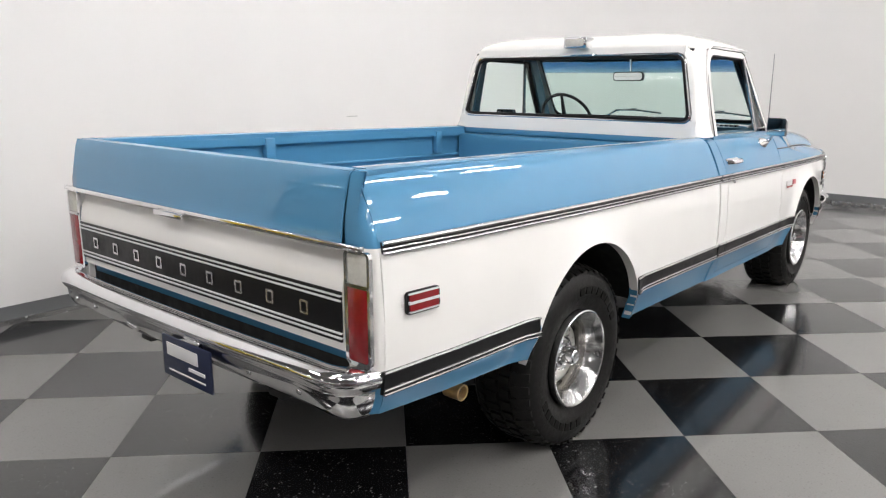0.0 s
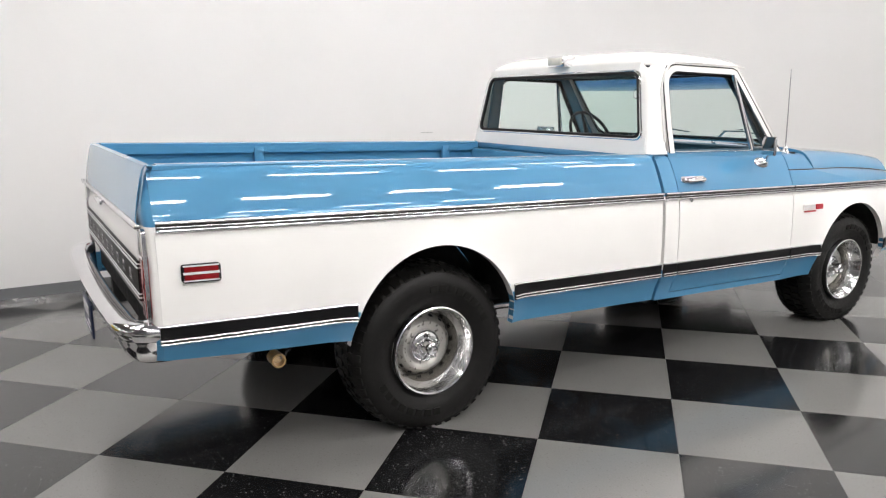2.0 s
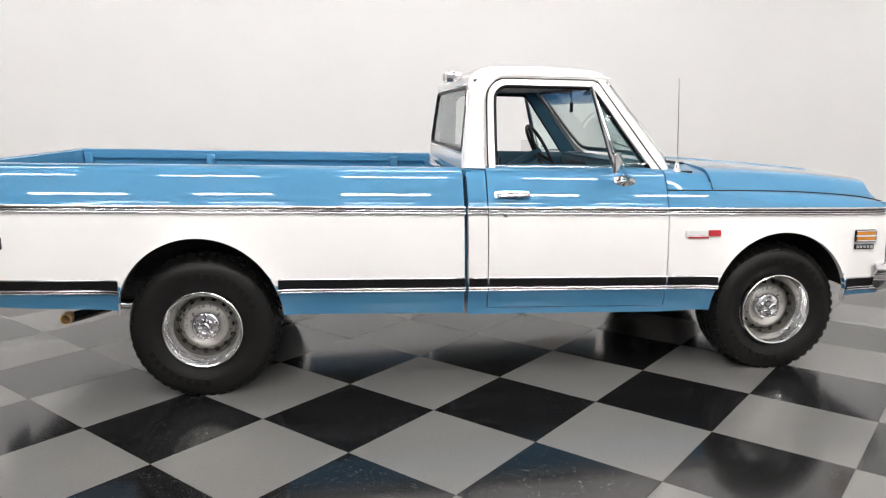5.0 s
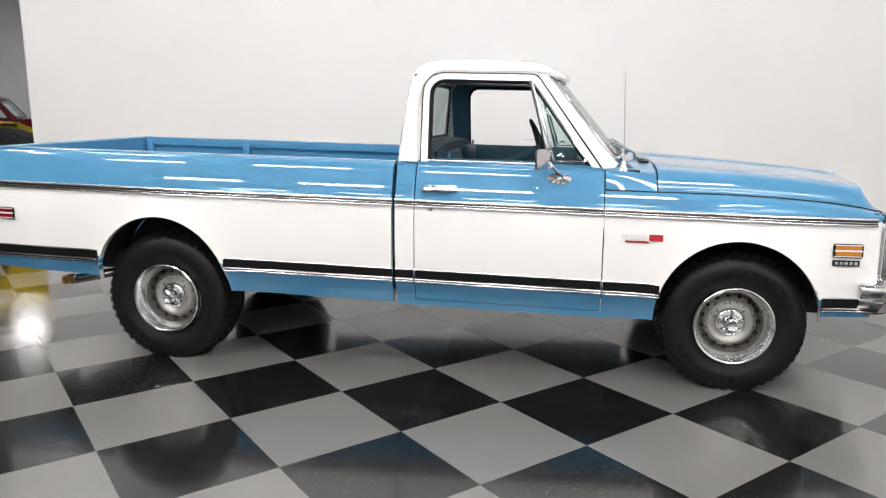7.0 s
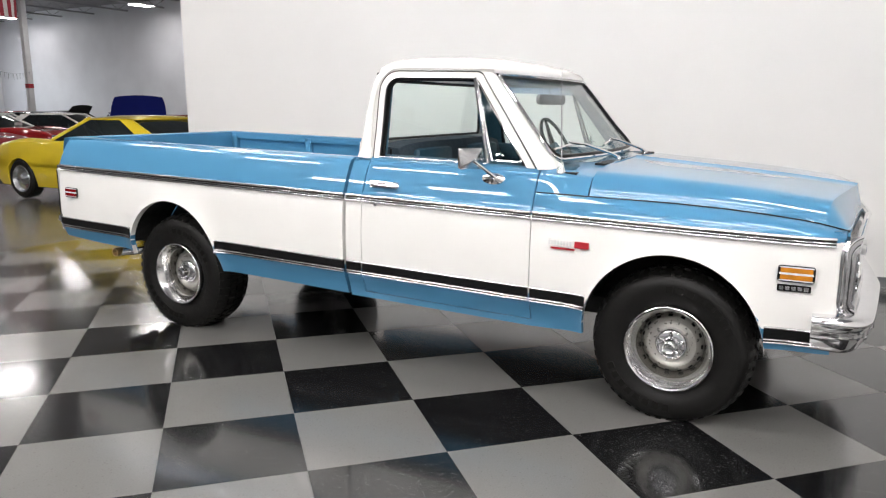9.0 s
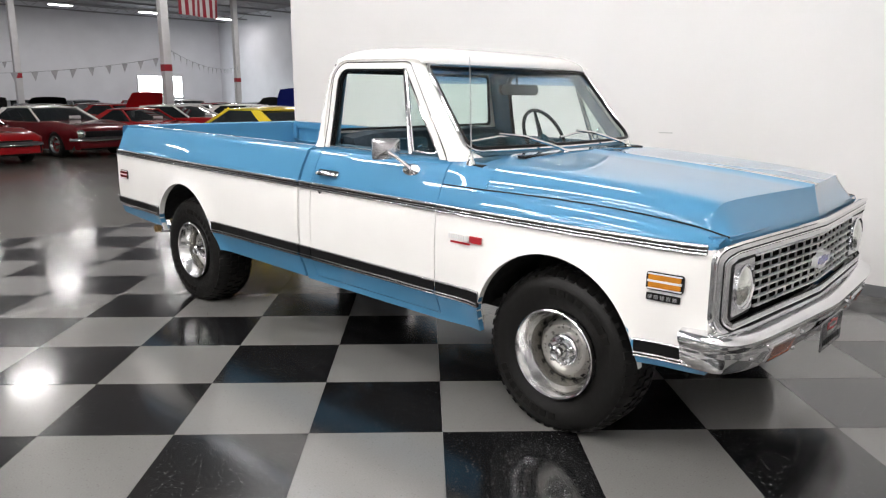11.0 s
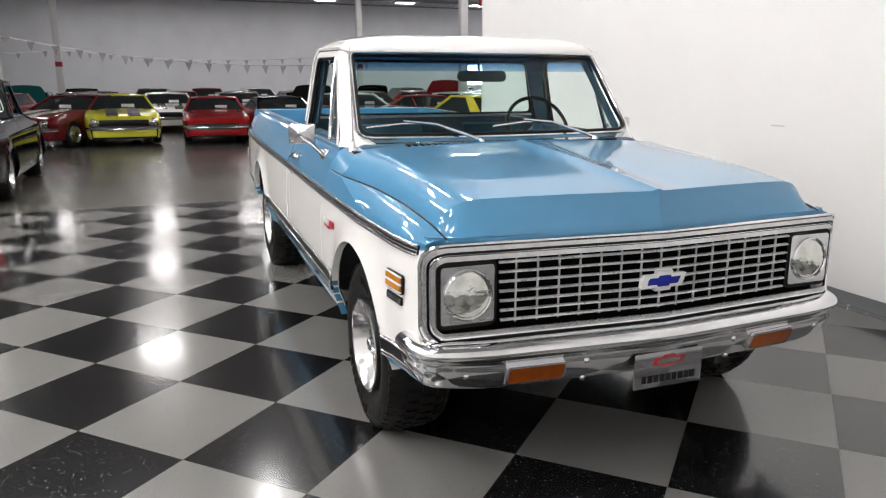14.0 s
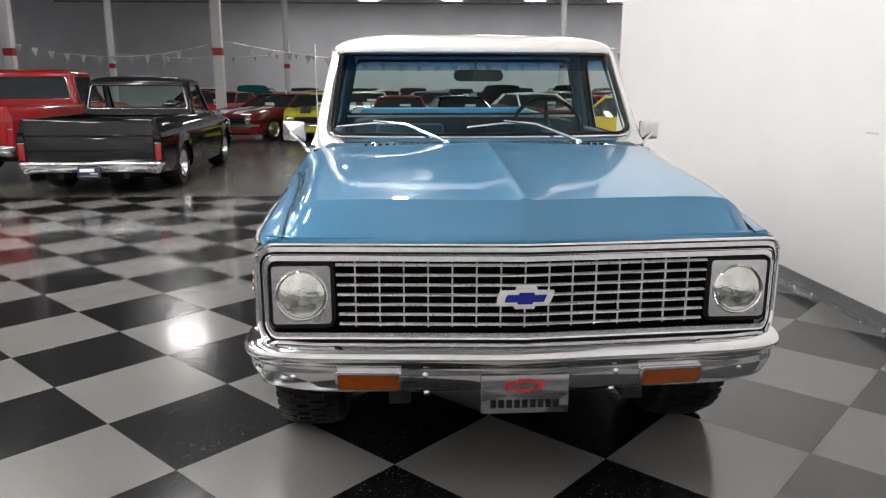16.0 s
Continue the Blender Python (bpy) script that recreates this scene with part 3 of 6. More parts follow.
    for s in (1, -1):
        for y0, y1 in ((REAR_Y + 0.03, -0.50), (0.44, 1.37)):
            box(min(s * 0.64, s * 0.82), max(s * 0.64, s * 0.82), y0, y1, 0.66, 0.70, bm=bm)
    P("bed_floor", bm, paint)
    for k in range(7):
        P("floor_rib", box(-0.54 + 0.18 * k - 0.02, -0.54 + 0.18 * k + 0.02, REAR_Y + 0.06, 1.33, 0.70, 0.712, 0.004), paint)
    bm = slab([[(x, y, z) for y, z in ((1.335, 0.70), (1.335, 1.13), (1.33, 1.17), (1.335, 1.19), (1.37, 1.195), (1.385, 1.17))] for x in np.linspace(-0.80, 0.80, 5)], (0, 0.02, 0))
    P("bed_front_panel", bm, paint)

    # ---- tailgate
    gate_y = lambda z: float(np.interp(z, [0.5, 1.02, 1.045, 1.10, 1.17, 1.21, 1.24], [-1.228, -1.228, -1.234, -1.230, -1.216, -1.207, -1.196]))
    prof = [(-1.235, 0.70), (-1.238, 0.745), (-1.238, 0.900), (-1.231, 0.940), (-1.217, 0.978), (-1.211, 0.998), (-1.216, 1.008), (-1.242, 1.026), (-1.236, 1.07), (-1.226, 1.13), (-1.214, 1.185), (-1.202, 1.225), (-1.194, 1.238), (-1.178, 1.243), (-1.160, 1.234), (-1.155, 0.72)]
    gate = P("tailgate", slab([[(x, y, z) for y, z in prof] for x in np.linspace(-0.845, 0.845, 9)], (0, 0.004, 0), lambda i, j: 1 if j < 7 else 0), two, "two tone tailgate with a black lettered band")
    P("upper_moulding", box(-0.938, 0.938, -1.258, -1.236, 1.018, 1.036, 0.004), paint if simple else CHROME, "upper moulding", gate)
    if not simple:
        P("latch_handle", box(-0.155, 0.035, -1.272, -1.25, 1.000, 1.022, 0.006), CHROME, "chrome latch handle", gate)
        P("black_band", box(-0.842, 0.842, -1.246, -1.238, 0.728, 0.885, 0.002), BLACK, "black band with bright pinstripes", gate)
        for z in (0.742, 0.757, 0.858, 0.873):
            P("pinstripe", box(-0.842, 0.842, -1.249, -1.238, z - 0.003, z + 0.003), PALEBAR, "", gate)
        for k in range(9):
            x = -0.70 + 0.172 * k
            P("letter_bar", ring_plate(rounded(x - 0.020, x + 0.020, 0.785, 0.831, 0.006), rounded(x - 0.012, x + 0.012, 0.793, 0.823, 0.004), lambda u, v, d: Vector((u, -1.2460 - d, v)), 0.004), STEEL, "plain outline in place of a letter", gate)
    for s in (1, -1):
        lamp = P("tail_lamp_bezel", ring_plate([(s * u, v) for u, v in rounded(0.853, 0.958, 0.668, 1.018, 0.02)], [(s * u, v) for u, v in rounded(0.866, 0.948, 0.682, 1.012, 0.012)], lambda u, v, d: Vector((u, -1.226 - d, v)), 0.014), paint if simple else CHROME, "tail lamp bezel")
        P("red_lens", box(min(s * 0.866, s * 0.948), max(s * 0.866, s * 0.948), -1.242, -1.220, 0.682, 0.91, 0.006), REDLENS, "red tail lamp lens", lamp)
        P("reverse_lens", box(min(s * 0.866, s * 0.948), max(s * 0.866, s * 0.948), -1.240, -1.220, 0.918, 1.008, 0.006), paint if simple else CLEARLENS, "reversing lens", lamp)
        P("lamp_divider", box(min(s * 0.864, s * 0.95), max(s * 0.864, s * 0.95), -1.243, -1.222, 0.908, 0.919), CHROME, "", lamp)
        zs = [0.515, 0.56, LOW_Z - 0.001, LOW_Z + 0.001, 0.8, TRIM_Z - 0.001, TRIM_Z + 0.001, 1.07, 1.11, 1.15, 1.185, 1.21, 1.228, 1.238]
        rows = []
        for z in zs:
            yr, sx = gate_y(z) + 0.004, side_x(-1.2, z)
            rows.append([(s * x, y, z) for x, y in ((0.849, yr), (0.90, yr), (sx - 0.03, yr + 0.002), (sx - 0.013, yr + 0.008), (sx - 0.004, yr + 0.02), (sx, max(yr + 0.035, -1.196)))])
        P("rear_corner", slab(rows, (-s * 0.01, 0.02, 0), lambda i, j: 1 if 2 <= i < 5 else 0), two)
    # ---- rear bumper
    bp = [(-0.032, 0.676), (-0.012, 0.688), (0.022, 0.686), (0.042, 0.670), (0.046, 0.652), (0.036, 0.634), (0.026, 0.622), (0.022, 0.598), (0.010, 0.568), (-0.008, 0.542), (-0.030, 0.530)]
    bp = [(q.x, q.y) for q in smooth_path([(a, b, 0) for a, b in bp], 3)]
    half = [(0.0, -1.330), (0.35, -1.328), (0.62, -1.321), (0.80, -1.310), (0.875, -1.290), (0.912, -1.252), (0.925, -1.205), (0.928, -1.165)]
    bump = P("rear_bumper", bumper([(-x, y) for x, y in half[::-1]] + half[1:], [(o, z - 0.012) for o, z in bp]), CHROME, "curved chrome rear bumper")
    for x in (-0.74, -0.56, 0.50, 0.74):
        P("bumper_bolt", lathe([(-0.010, 0.0005), (-0.009, 0.007), (-0.003, 0.011), (0.006, 0.011)], n=14, axis="y", centre=(x, -1.344 + 0.018 * (x / 0.8) ** 2, 0.572), closed=False), STEEL, "", bump)
    px0 = 0.03 if not simple else -0.15
    plate = P("number_plate", box(px0, px0 + 0.305, -1.378, -1.368, 0.452, 0.605, 0.004), PLATE, "dark navy plate with plain bars", bump)
    P("plate_mark", box(px0 + 0.035, px0 + 0.23, -1.3805, -1.377, 0.535, 0.582, 0.001), PALEBAR, "pale bar in place of writing", plate)
    P("plate_line", box(px0 + 0.17, px0 + 0.27, -1.3805, -1.377, 0.505, 0.518, 0.001), PALEBAR, "", plate)
    P("plate_rule", box(px0 + 0.04, px0 + 0.27, -1.3805, -1.377, 0.478, 0.484, 0.001), PALEBAR, "", plate)
    P("plate_bracket", box(px0 + 0.09, px0 + 0.20, -1.365, -1.30, 0.55, 0.60, 0.006), STEEL, "", bump)
    if not simple:
        P("bumper_step", slab([[(x, -1.315 - 0.03 * k, z) for x, z in ((-0.32, 0.60), (-0.29, 0.555), (-0.22, 0.545), (-0.19, 0.60))] for k in (0, 1)], (0, 0, 0.012)), CHROME, "", bump)
    P("rear_sill", box(-0.85, 0.85, -1.20, -1.15, 0.55, 0.70, 0.005), DARK)

    # ---- cab sides, doors, fenders
    rock = lambda y: 0.437
    gap = lambda y: float(np.interp(y, [2.54, 2.81, 3.2, 3.45, 3.6, 3.75, 3.85, 3.93], [1.135, 1.134, 1.129, 1.121, 1.112, 1.100, 1.087, 1.068]))
    fender_top = lambda y: lerp(gap(y) - 0.004, 1.052, max(0.0, min(1.0, (y - 2.81) / 0.5)))
    hood_edge = lambda y: float(np.interp(y, [2.81, 2.95, 3.1, 3.3, 3.5, 3.7, 3.94], [0.938, 0.910, 0.888, 0.869, 0.857, 0.850, 0.838]))
    for s in (1, -1):
        P("cab_corner", side_panel(s, 1.402, 1.507, rock, lambda y: 1.245, thick=0.05), two)
        door = P("door", side_panel(s, 1.513, 2.532, lambda y: 0.478, lambda y: 1.245, thick=0.06), two, "two tone door with its window wound down")
        P("rocker", side_panel(s, 1.507, 2.538, lambda y: 0.437, lambda y: 0.474, thick=0.05), paint)
        P("door_ledge", slab([[(s * x, y, z) for x, z in ((0.892, 1.240), (0.886, 1.252), (0.878, 1.256), (0.846, 1.256), (0.842, 1.245))] for y in np.linspace(1.513, 2.532, 6)], (0, 0, -0.02)), paint, "", door)
        P("lock_knob", tube([(s * 0.825, 1.605, 1.26), (s * 0.825, 1.605, 1.30)], [0.004, 0.007], n=8), BLACK, "", door)
        P("door_inner", box(min(s * 0.785, s * 0.842), max(s * 0.785, s * 0.842), 1.53, 2.52, 0.55, 1.266, 0.012), INTERIOR, "blue inner door panel", door)
        fz = lambda y: float(np.interp(y, [2.54, 2.85, 3.1, 3.3, 3.93], [0.437, 0.45, 0.48, 0.525, 0.525]))
        fender = P("front_fender", side_panel(s, 2.538, 3.91, fz, fender_top, ARCH_F, thick=0.03), two)
        cs = []
        for y in np.linspace(2.540, 2.804, 6):
            w = (y - 2.54) / 0.264
            cs.append([(s * lerp(side_x(y, za), xb, w), y, lerp(za, zb, w)) for za, xb, zb in ((gap(y) + 0.006, 0.940, 1.140), (1.165, 0.921, 1.162), (1.19, 0.902, 1.183), (1.212, 0.884, 1.202), (1.228, 0.868, 1.216), (1.238, 0.850, 1.2255))])
        P("cowl_side", slab(cs, (-s * 0.02, 0, 0)), paint)
        shelf = []
        for y in np.linspace(2.538, 3.93, 26):
            z0, yc = fender_top(y), min(y, 3.91)
            xo, xi, zi = side_x(yc, z0), (hood_edge(y) + 0.005 if y > 2.80 else side_x(y, gap(y)) - 0.012), gap(y)
            w = max(0.0, min(1.0, (y - 2.81) / 0.5))
            mx, mz = lerp((xo + xi) / 2, xo - 0.03, w), lerp((z0 + zi) / 2 + 0.004, zi - 0.004, w)
            shelf.append([(s * ((1 - k) ** 2 * xo + 2 * k * (1 - k) * mx + k * k * xi), y, (1 - k) ** 2 * z0 + 2 * k * (1 - k) * mz + k * k * zi) for k in (0, 0.12, 0.25, 0.4, 0.55, 0.7, 0.85, 1.0)] + [(s * (xi - 0.002), y, zi - 0.02)])
        P("fender_shelf", slab(shelf, (0, 0, -0.012)), paint, "", fender)
        P("hood_seam", tube([(s * (hood_edge(y) + 0.003), y, gap(y) + 0.002) for y in np.linspace(2.80, 3.94, 20)], 0.0038, n=6), BLACK, "", fender)
        P("cowl_seam", tube([(s * (side_x(y, gap(y) + 0.003) - 0.003), y, gap(y) + 0.003) for y in (2.54, 2.67, 2.805)], 0.0035, n=6), BLACK, "", fender)
        c, zc, ry, rz = ARCH_F
        arc = [(c + ry * math.sin(radians(a)), zc + rz * math.cos(radians(a))) for a in np.linspace(-88, 88, 41)]
        P("arch_lip", slab([[(s * (side_x(y, min(z, 1.2)) + 0.022), y, z), (s * (side_x(y, min(z, 1.2)) - 0.012), y, z)] for y, z in arc], (0, 0, 0.004)), mid, "", fender)
        arc2 = [(c + (ry + 0.03) * math.sin(radians(a)), zc + (rz + 0.03) * math.cos(radians(a))) for a in np.linspace(-76, 76, 31)]
        P("inner_arch", slab([[(s * 0.975, y, z - 0.012), (s * 0.55, y, z)] for y, z in arc2], (0, 0, 0.01)), DARK, "black inner wheel arch", fender)
        P("wheelhouse_wall", slab([[(s * 0.56, c + q, z) for z in (0.52, 0.70, zc + (rz + 0.03) * math.sqrt(max(0.02, 1 - (q / (ry + 0.03)) ** 2)))] for q in np.linspace(-0.44, 0.44, 13)], (-s * 0.01, 0, 0)), DARK, "", fender)
        if simple:
            continue
        # mouldings: upper pair and lower black band
        for own, y0, y1 in (("bed", REAR_Y + 0.045, 1.383), ("corner", 1.404, 1.505), ("door", 1.515, 2.530), ("fender", 2.541, 3.895)):
            mould = P("belt_moulding", strip(s, y0, y1, TRIM_Z - 0.017, TRIM_Z + 0.017, 0.008), BLACK, "dark belt moulding with bright edges")
            for z, rad in ((TRIM_Z - 0.015, 0.006), (TRIM_Z + 0.014, 0.0075), (TRIM_Z - 0.002, 0.003)):
                P("moulding_edge", tube([(s * (side_x(y, z) + flare(y, z) + 0.010), y, z) for y in np.linspace(y0, y1, max(4, int((y1 - y0) / 0.06) + 1))], rad, n=8), STEEL, "", mould)
        for y0, y1 in ((REAR_Y + 0.03, ARCH_R[0] - 0.405), (ARCH_R[0] + 0.405, 1.383), (1.404, 1.505), (1.515, 2.530), (2.541, ARCH_F[0] - 0.40), (ARCH_F[0] + 0.412, 3.87)):
            dz = -0.024 if y0 > 3.3 else 0.0
            band = P("lower_moulding", strip(s, y0, y1, LOW_Z - 0.038 + dz, LOW_Z + 0.036 + dz, 0.009), BLACK, "black lower body moulding with bright edges")
            for z in (LOW_Z - 0.036 + dz, LOW_Z - 0.022 + dz, LOW_Z + 0.034 + dz):
                P("moulding_edge", tube([(s * (side_x(y, z) + flare(y, z) + 0.010), y, z) for y in np.linspace(y0, y1, max(4, int((y1 - y0) / 0.06) + 1))], 0.0048, n=8), STEEL, "", band)
        # side markers
        for y0, y1, z0, z1, lens in ((-1.118, -0.976, 0.815, 0.885, REDLENS), (3.680, 3.828, 0.845, 0.917, MARKER_AMBER)):
            f = lambda u, v, d: Vector((s * (side_x(u, v) + 0.004 + d), u, v))
            mk = P("side_marker", solid(rounded(y0, y1, z0, z1, 0.012), f, 0.008), BLACK, "black side marker lamp with bright bars")
            for k in range(2):
                a = lerp(z0, z1, 0.16 + 0.42 * k)
                P("marker_lens", solid(rounded(y0 + 0.010, y1 - 0.010, a, a + (z1 - z0) * 0.30, 0.006), lambda u, v, d: f(u, v, d + 0.006), 0.007), lens, "", mk)
            for k in (0.11, 0.49, 0.55, 0.91):
                P("marker_bar", solid(rounded(y0 + 0.006, y1 - 0.006, lerp(z0, z1, k) - 0.0022, lerp(z0, z1, k) + 0.0022, 0.002), lambda u, v, d: f(u, v, d + 0.008), 0.006), PALEBAR, "", mk)
        g = lambda u, v, d: Vector((s * (side_x(u, v) + 0.002 + d), u, v))
        nb = P("number_badge", solid(rounded(3.682, 3.816, 0.803, 0.832, 0.004), g, 0.006), BLACK, "small dark engine badge with bright bars")
        for k in range(5):
            P("badge_bar", solid(rounded(3.690 + 0.0245 * k, 3.708 + 0.0245 * k, 0.809, 0.826, 0.003), lambda u, v, d: g(u, v, d + 0.005), 0.004), STEEL, "", nb)
        badge = P("name_badge", solid(rounded(2.632, 2.762, 0.884, 0.920, 0.003), g, 0.005), WHITE, "bright bar in place of a model name")
        for k in range(8):
            P("badge_letter", solid(rounded(2.635 + 0.0155 * k, 2.6465 + 0.0155 * k, 0.890, 0.916, 0.002), lambda u, v, d: g(u, v, d + 0.004), 0.003), PALEBAR, "", badge)
        P("badge_tab", solid(rounded(2.770, 2.84, 0.887, 0.919, 0.003), g, 0.008), BADGE_RED, "red badge tab", badge)
        P("badge_underline", solid(rounded(2.648, 2.77, 0.873, 0.881, 0.002), g, 0.006), BADGE_RED, "", badge)
        # door handle and lock
        hx = side_x(1.65, 1.11)
        handle = P("door_handle", tube([(s * (hx + 0.006), 1.565, 1.108), (s * (hx + 0.030), 1.575, 1.108), (s * (hx + 0.036), 1.63, 1.112), (s * (hx + 0.034), 1.70, 1.112), (s * (hx + 0.010), 1.74, 1.108)], [0.012, 0.013, 0.016, 0.015, 0.011], n=10, flat=0.7), CHROME, "chrome pull door handle")
        P("handle_plate", solid(rounded(1.55, 1.74, 1.092, 1.126, 0.014), lambda u, v, d: Vector((s * (side_x(u, v) + d), u, v)), 0.006), CHROME, "", handle)
        P("door_lock", lathe([(-0.004, 0.012), (0.008, 0.012), (0.011, 0.008), (0.011, 0.0005)], n=18, centre=(s * side_x(1.60, 1.0), 1.604, 1.0), closed=False) if s > 0 else lathe([(0.004, 0.012), (-0.008, 0.012), (-0.011, 0.008), (-0.011, 0.0005)], n=18, centre=(s * side_x(1.60, 1.0), 1.604, 1.0), closed=False), STEEL, "door lock cylinder")

    # ---- cab shell
    for s in (1, -1):
        rows = []
        for z in np.linspace(1.245, 1.735, 14):
            bend = max(0.0, (z - 1.655) / 0.08) ** 2
            c, yb = cab_half(z) - 0.012 * bend, back_y(z) + 0.02 * bend
            y0 = 1.507 + 0.075 * max(0, (z - 1.60) / 0.135) ** 2
            xw = float(np.interp(z, [1.25, 1.33, 1.69, 1.735], [0.805, 0.805, 0.715, 0.70]))
            row = [(s * c, y0, z), (s * c, min(y0 - 0.001, yb + 0.105), z)]
            rx = float(np.interp(z, [1.25, 1.55, 1.735], [0.055, 0.075, 0.085]))
            for a in (15, 30, 45, 60, 75):
                row.append((s * (c - rx + rx * math.cos(radians(a))), min(y0 - 0.001, yb + 0.105) - (min(y0 - 0.001, yb + 0.105) - yb) * math.sin(radians(a)), z))
            row += [(s * (c - rx - 0.001), yb, z), (s * min(xw, c - rx - 0.002), yb - 0.001, z)]
            rows.append(row)
        P("cab_pillar", slab(rows, (-s * 0.02, 0.02, 0)), mid, "white rear cab pillar")
        # inner trim of the rear quarter
        P("quarter_trim", slab([[(s * float(np.interp(z, [1.24, 1.70], [0.80, 0.70])), 1.455, z), (s * (cab_half(z) - 0.085), 1.462, z), (s * (cab_half(z) - 0.055), 1.50, z), (s * (cab_half(z) - 0.05), 1.575, z)] for z in np.linspace(1.10, 1.72, 7)], (-s * 0.006, 0.006, 0)), INTERIOR, "dark blue inner quarter trim")
        # windscreen pillar: from the door's seam round to the glass
        rows = []
        for k in np.linspace(-0.09, 1.03, 13):
            z = lerp(WS_B[1], WS_T[1], k)
            yb = lerp(2.519, 2.159, (z - 1.249) / 0.486)
            w = ws_point(1.0, k, 0.004)
            w.x += 0.012
            if k < 0.12:
                w.x -= 0.10 * ((0.12 - k) / 0.21) ** 2
                w.y += 0.02 * ((0.12 - k) / 0.21) ** 2
            c = cab_half(z) + 0.003
            rows.append([(s * c, yb + 0.004, z), (s * (lerp(c, w.x, 0.30) + 0.006), lerp(yb, w.y, 0.45), z), (s * (lerp(c, w.x, 0.65) + 0.008), lerp(yb, w.y, 0.78), z), (s * w.x, w.y, z), (s * (w.x - 0.012), w.y - 0.012, z)])
        P("windscreen_pillar", slab(rows, (-s * 0.025, -0.004, 0)), mid, "white windscreen pillar")
        P("pillar_trim", slab([[(s * (cab_half(z) - 0.055), lerp(2.43, 2.12, (z - 1.27) / 0.43), z), (s * (cab_half(z) - 0.058), lerp(2.55, 2.20, (z - 1.27) / 0.43), z)] for z in np.linspace(1.27, 1.71, 5)], (-s * 0.006, 0, 0)), INTERIOR, "dark blue inner pillar trim")
        # door window frame
        fr = P("window_frame", ring_plate(door_opening(0.034, 1.25), door_opening(0.0, 1.25), lambda u, v, d: Vector((s * (cab_half(v) + 0.002 - d), u, v)), 0.03), mid, "white door window frame")
        P("inner_frame", ring_plate(door_opening(0.03, 1.25), door_opening(0.004, 1.25), lambda u, v, d: Vector((s * (cab_half(v) - 0.031 - d), u, v)), 0.018), INTERIOR, "dark blue inner door frame", fr)
        P("glass_channel", ring_plate(door_opening(0.006, 1.25), door_opening(-0.020, 1.25), lambda u, v, d: Vector((s * (cab_half(v) - 0.020 - d), u, v)), 0.010), BLACK, "black glass channel", fr)
        P("window_seal", tube([(s * (cab_half(v) - 0.010), u, v) for u, v in door_opening(-0.004, 1.258)], 0.008, n=6), BLACK, "black window seal", fr)
        P("door_gap", tube([(s * (cab_half(v) + 0.000), u, v) for u, v in door_opening(0.0395, 1.25)], 0.0026, n=6), BLACK, "dark gap round the door frame", fr)
        P("sill_trim", tube([(s * 0.882, y, 1.2575) for y in (1.57, 1.9, 2.23)], 0.004, n=6), STEEL, "bright sill strip", fr)
        if pane is not GLASS:
            P("door_glass", solid(door_opening(0.004, 1.25), lambda u, v, d: Vector((s * (cab_half(v) - 0.022 - d), u, v)), 0.005), pane, "dark door glass", fr)
        if not simple:
            P("vent_bar", tube([(s * 0.884, 2.243, 1.258), (s * (cab_half(1.70) + 0.002), 2.125, 1.70)], 0.011, n=10), CHROME, "bright vent window bar")
            vent = [(s * 0.882, 2.262, 1.276), (s * 0.882, 2.415, 1.276), (s * 0.881, 2.428, 1.281), (s * 0.878, 2.430, 1.292), (s * (cab_half(1.50) + 0.002), 2.274, 1.50), (s * (cab_half(1.685) + 0.002), 2.140, 1.685)]
            vw = P("vent_window_frame", tube(vent, 0.007, n=8, closed=True), CHROME, "bright vent window frame")
            P("vent_glass", slab([[vent[0], vent[2]], [lerp(Vector(vent[0]), Vector(vent[5]), 0.5), vent[4]], [vent[5], Vector(vent[5]) + Vector((0, 0.004, 0))]], (-s * 0.005, 0, 0)), GLASS, "", vw)
            P("vent_latch", tube([(s * 0.855, 2.275, 1.30), (s * 0.85, 2.30, 1.312), (s * 0.852, 2.315, 1.30)], 0.006, n=6), CHROME, "", vw)
        drip = [(s * (cab_half(1.30) + 0.002), 1.500, 1.31), (s * (cab_half(1.5) + 0.003), 1.501, 1.5), (s * (cab_half(1.60) + 0.004), 1.507, 1.60), (s * (cab_half(1.67) + 0.006), 1.534, 1.68), (s * (cab_half(1.735) + 0.006), 1.60, 1.740), (s * (cab_half(1.735) + 0.008), 1.68, 1.750), (s * (cab_half(1.735) + 0.008), 1.9, 1.752), (s * (cab_half(1.735) + 0.006), 2.16, 1.750), (s * 0.797, 2.235, 1.744)]
        P("drip_rail", tube(smooth_path(drip, 3), 0.006, n=6), mid, "slim drip rail")
    top = [[(x, back_y(z) - 0.002, z) for x in np.linspace(-0.72, 0.72, 9)] for z in (1.695, 1.715, 1.74)]
    P("back_panel_upper", slab(top, (0, 0.03, 0)), mid)
    bot = [[(x, back_y(z) - 0.002 * (abs(x) < 0.8), z) for x in np.linspace(-0.83, 0.83, 9)] for z in (1.235, 1.26, 1.30, 1.33)]
    P("back_panel_lower", slab(bot, (0, 0.03, 0)), mid)
    bot = [[(x, 1.40, z) for x in np.linspace(-0.90, 0.90, 9)] for z in (0.45, 0.8, 1.10, 1.20, 1.235)]
    P("cab_back", slab(bot, (0, 0.03, 0)), paint)
    P("back_trim", slab([[(x, 1.452, z) for x in (-0.80, 0.0, 0.80)] for z in (0.62, 1.0, 1.318)], (0, 0.012, 0)), INTERIOR, "dark blue back trim")
    P("cab_ledge", box(-0.88, 0.88, 1.388, 1.41, 1.20, 1.238, 0.008), paint)
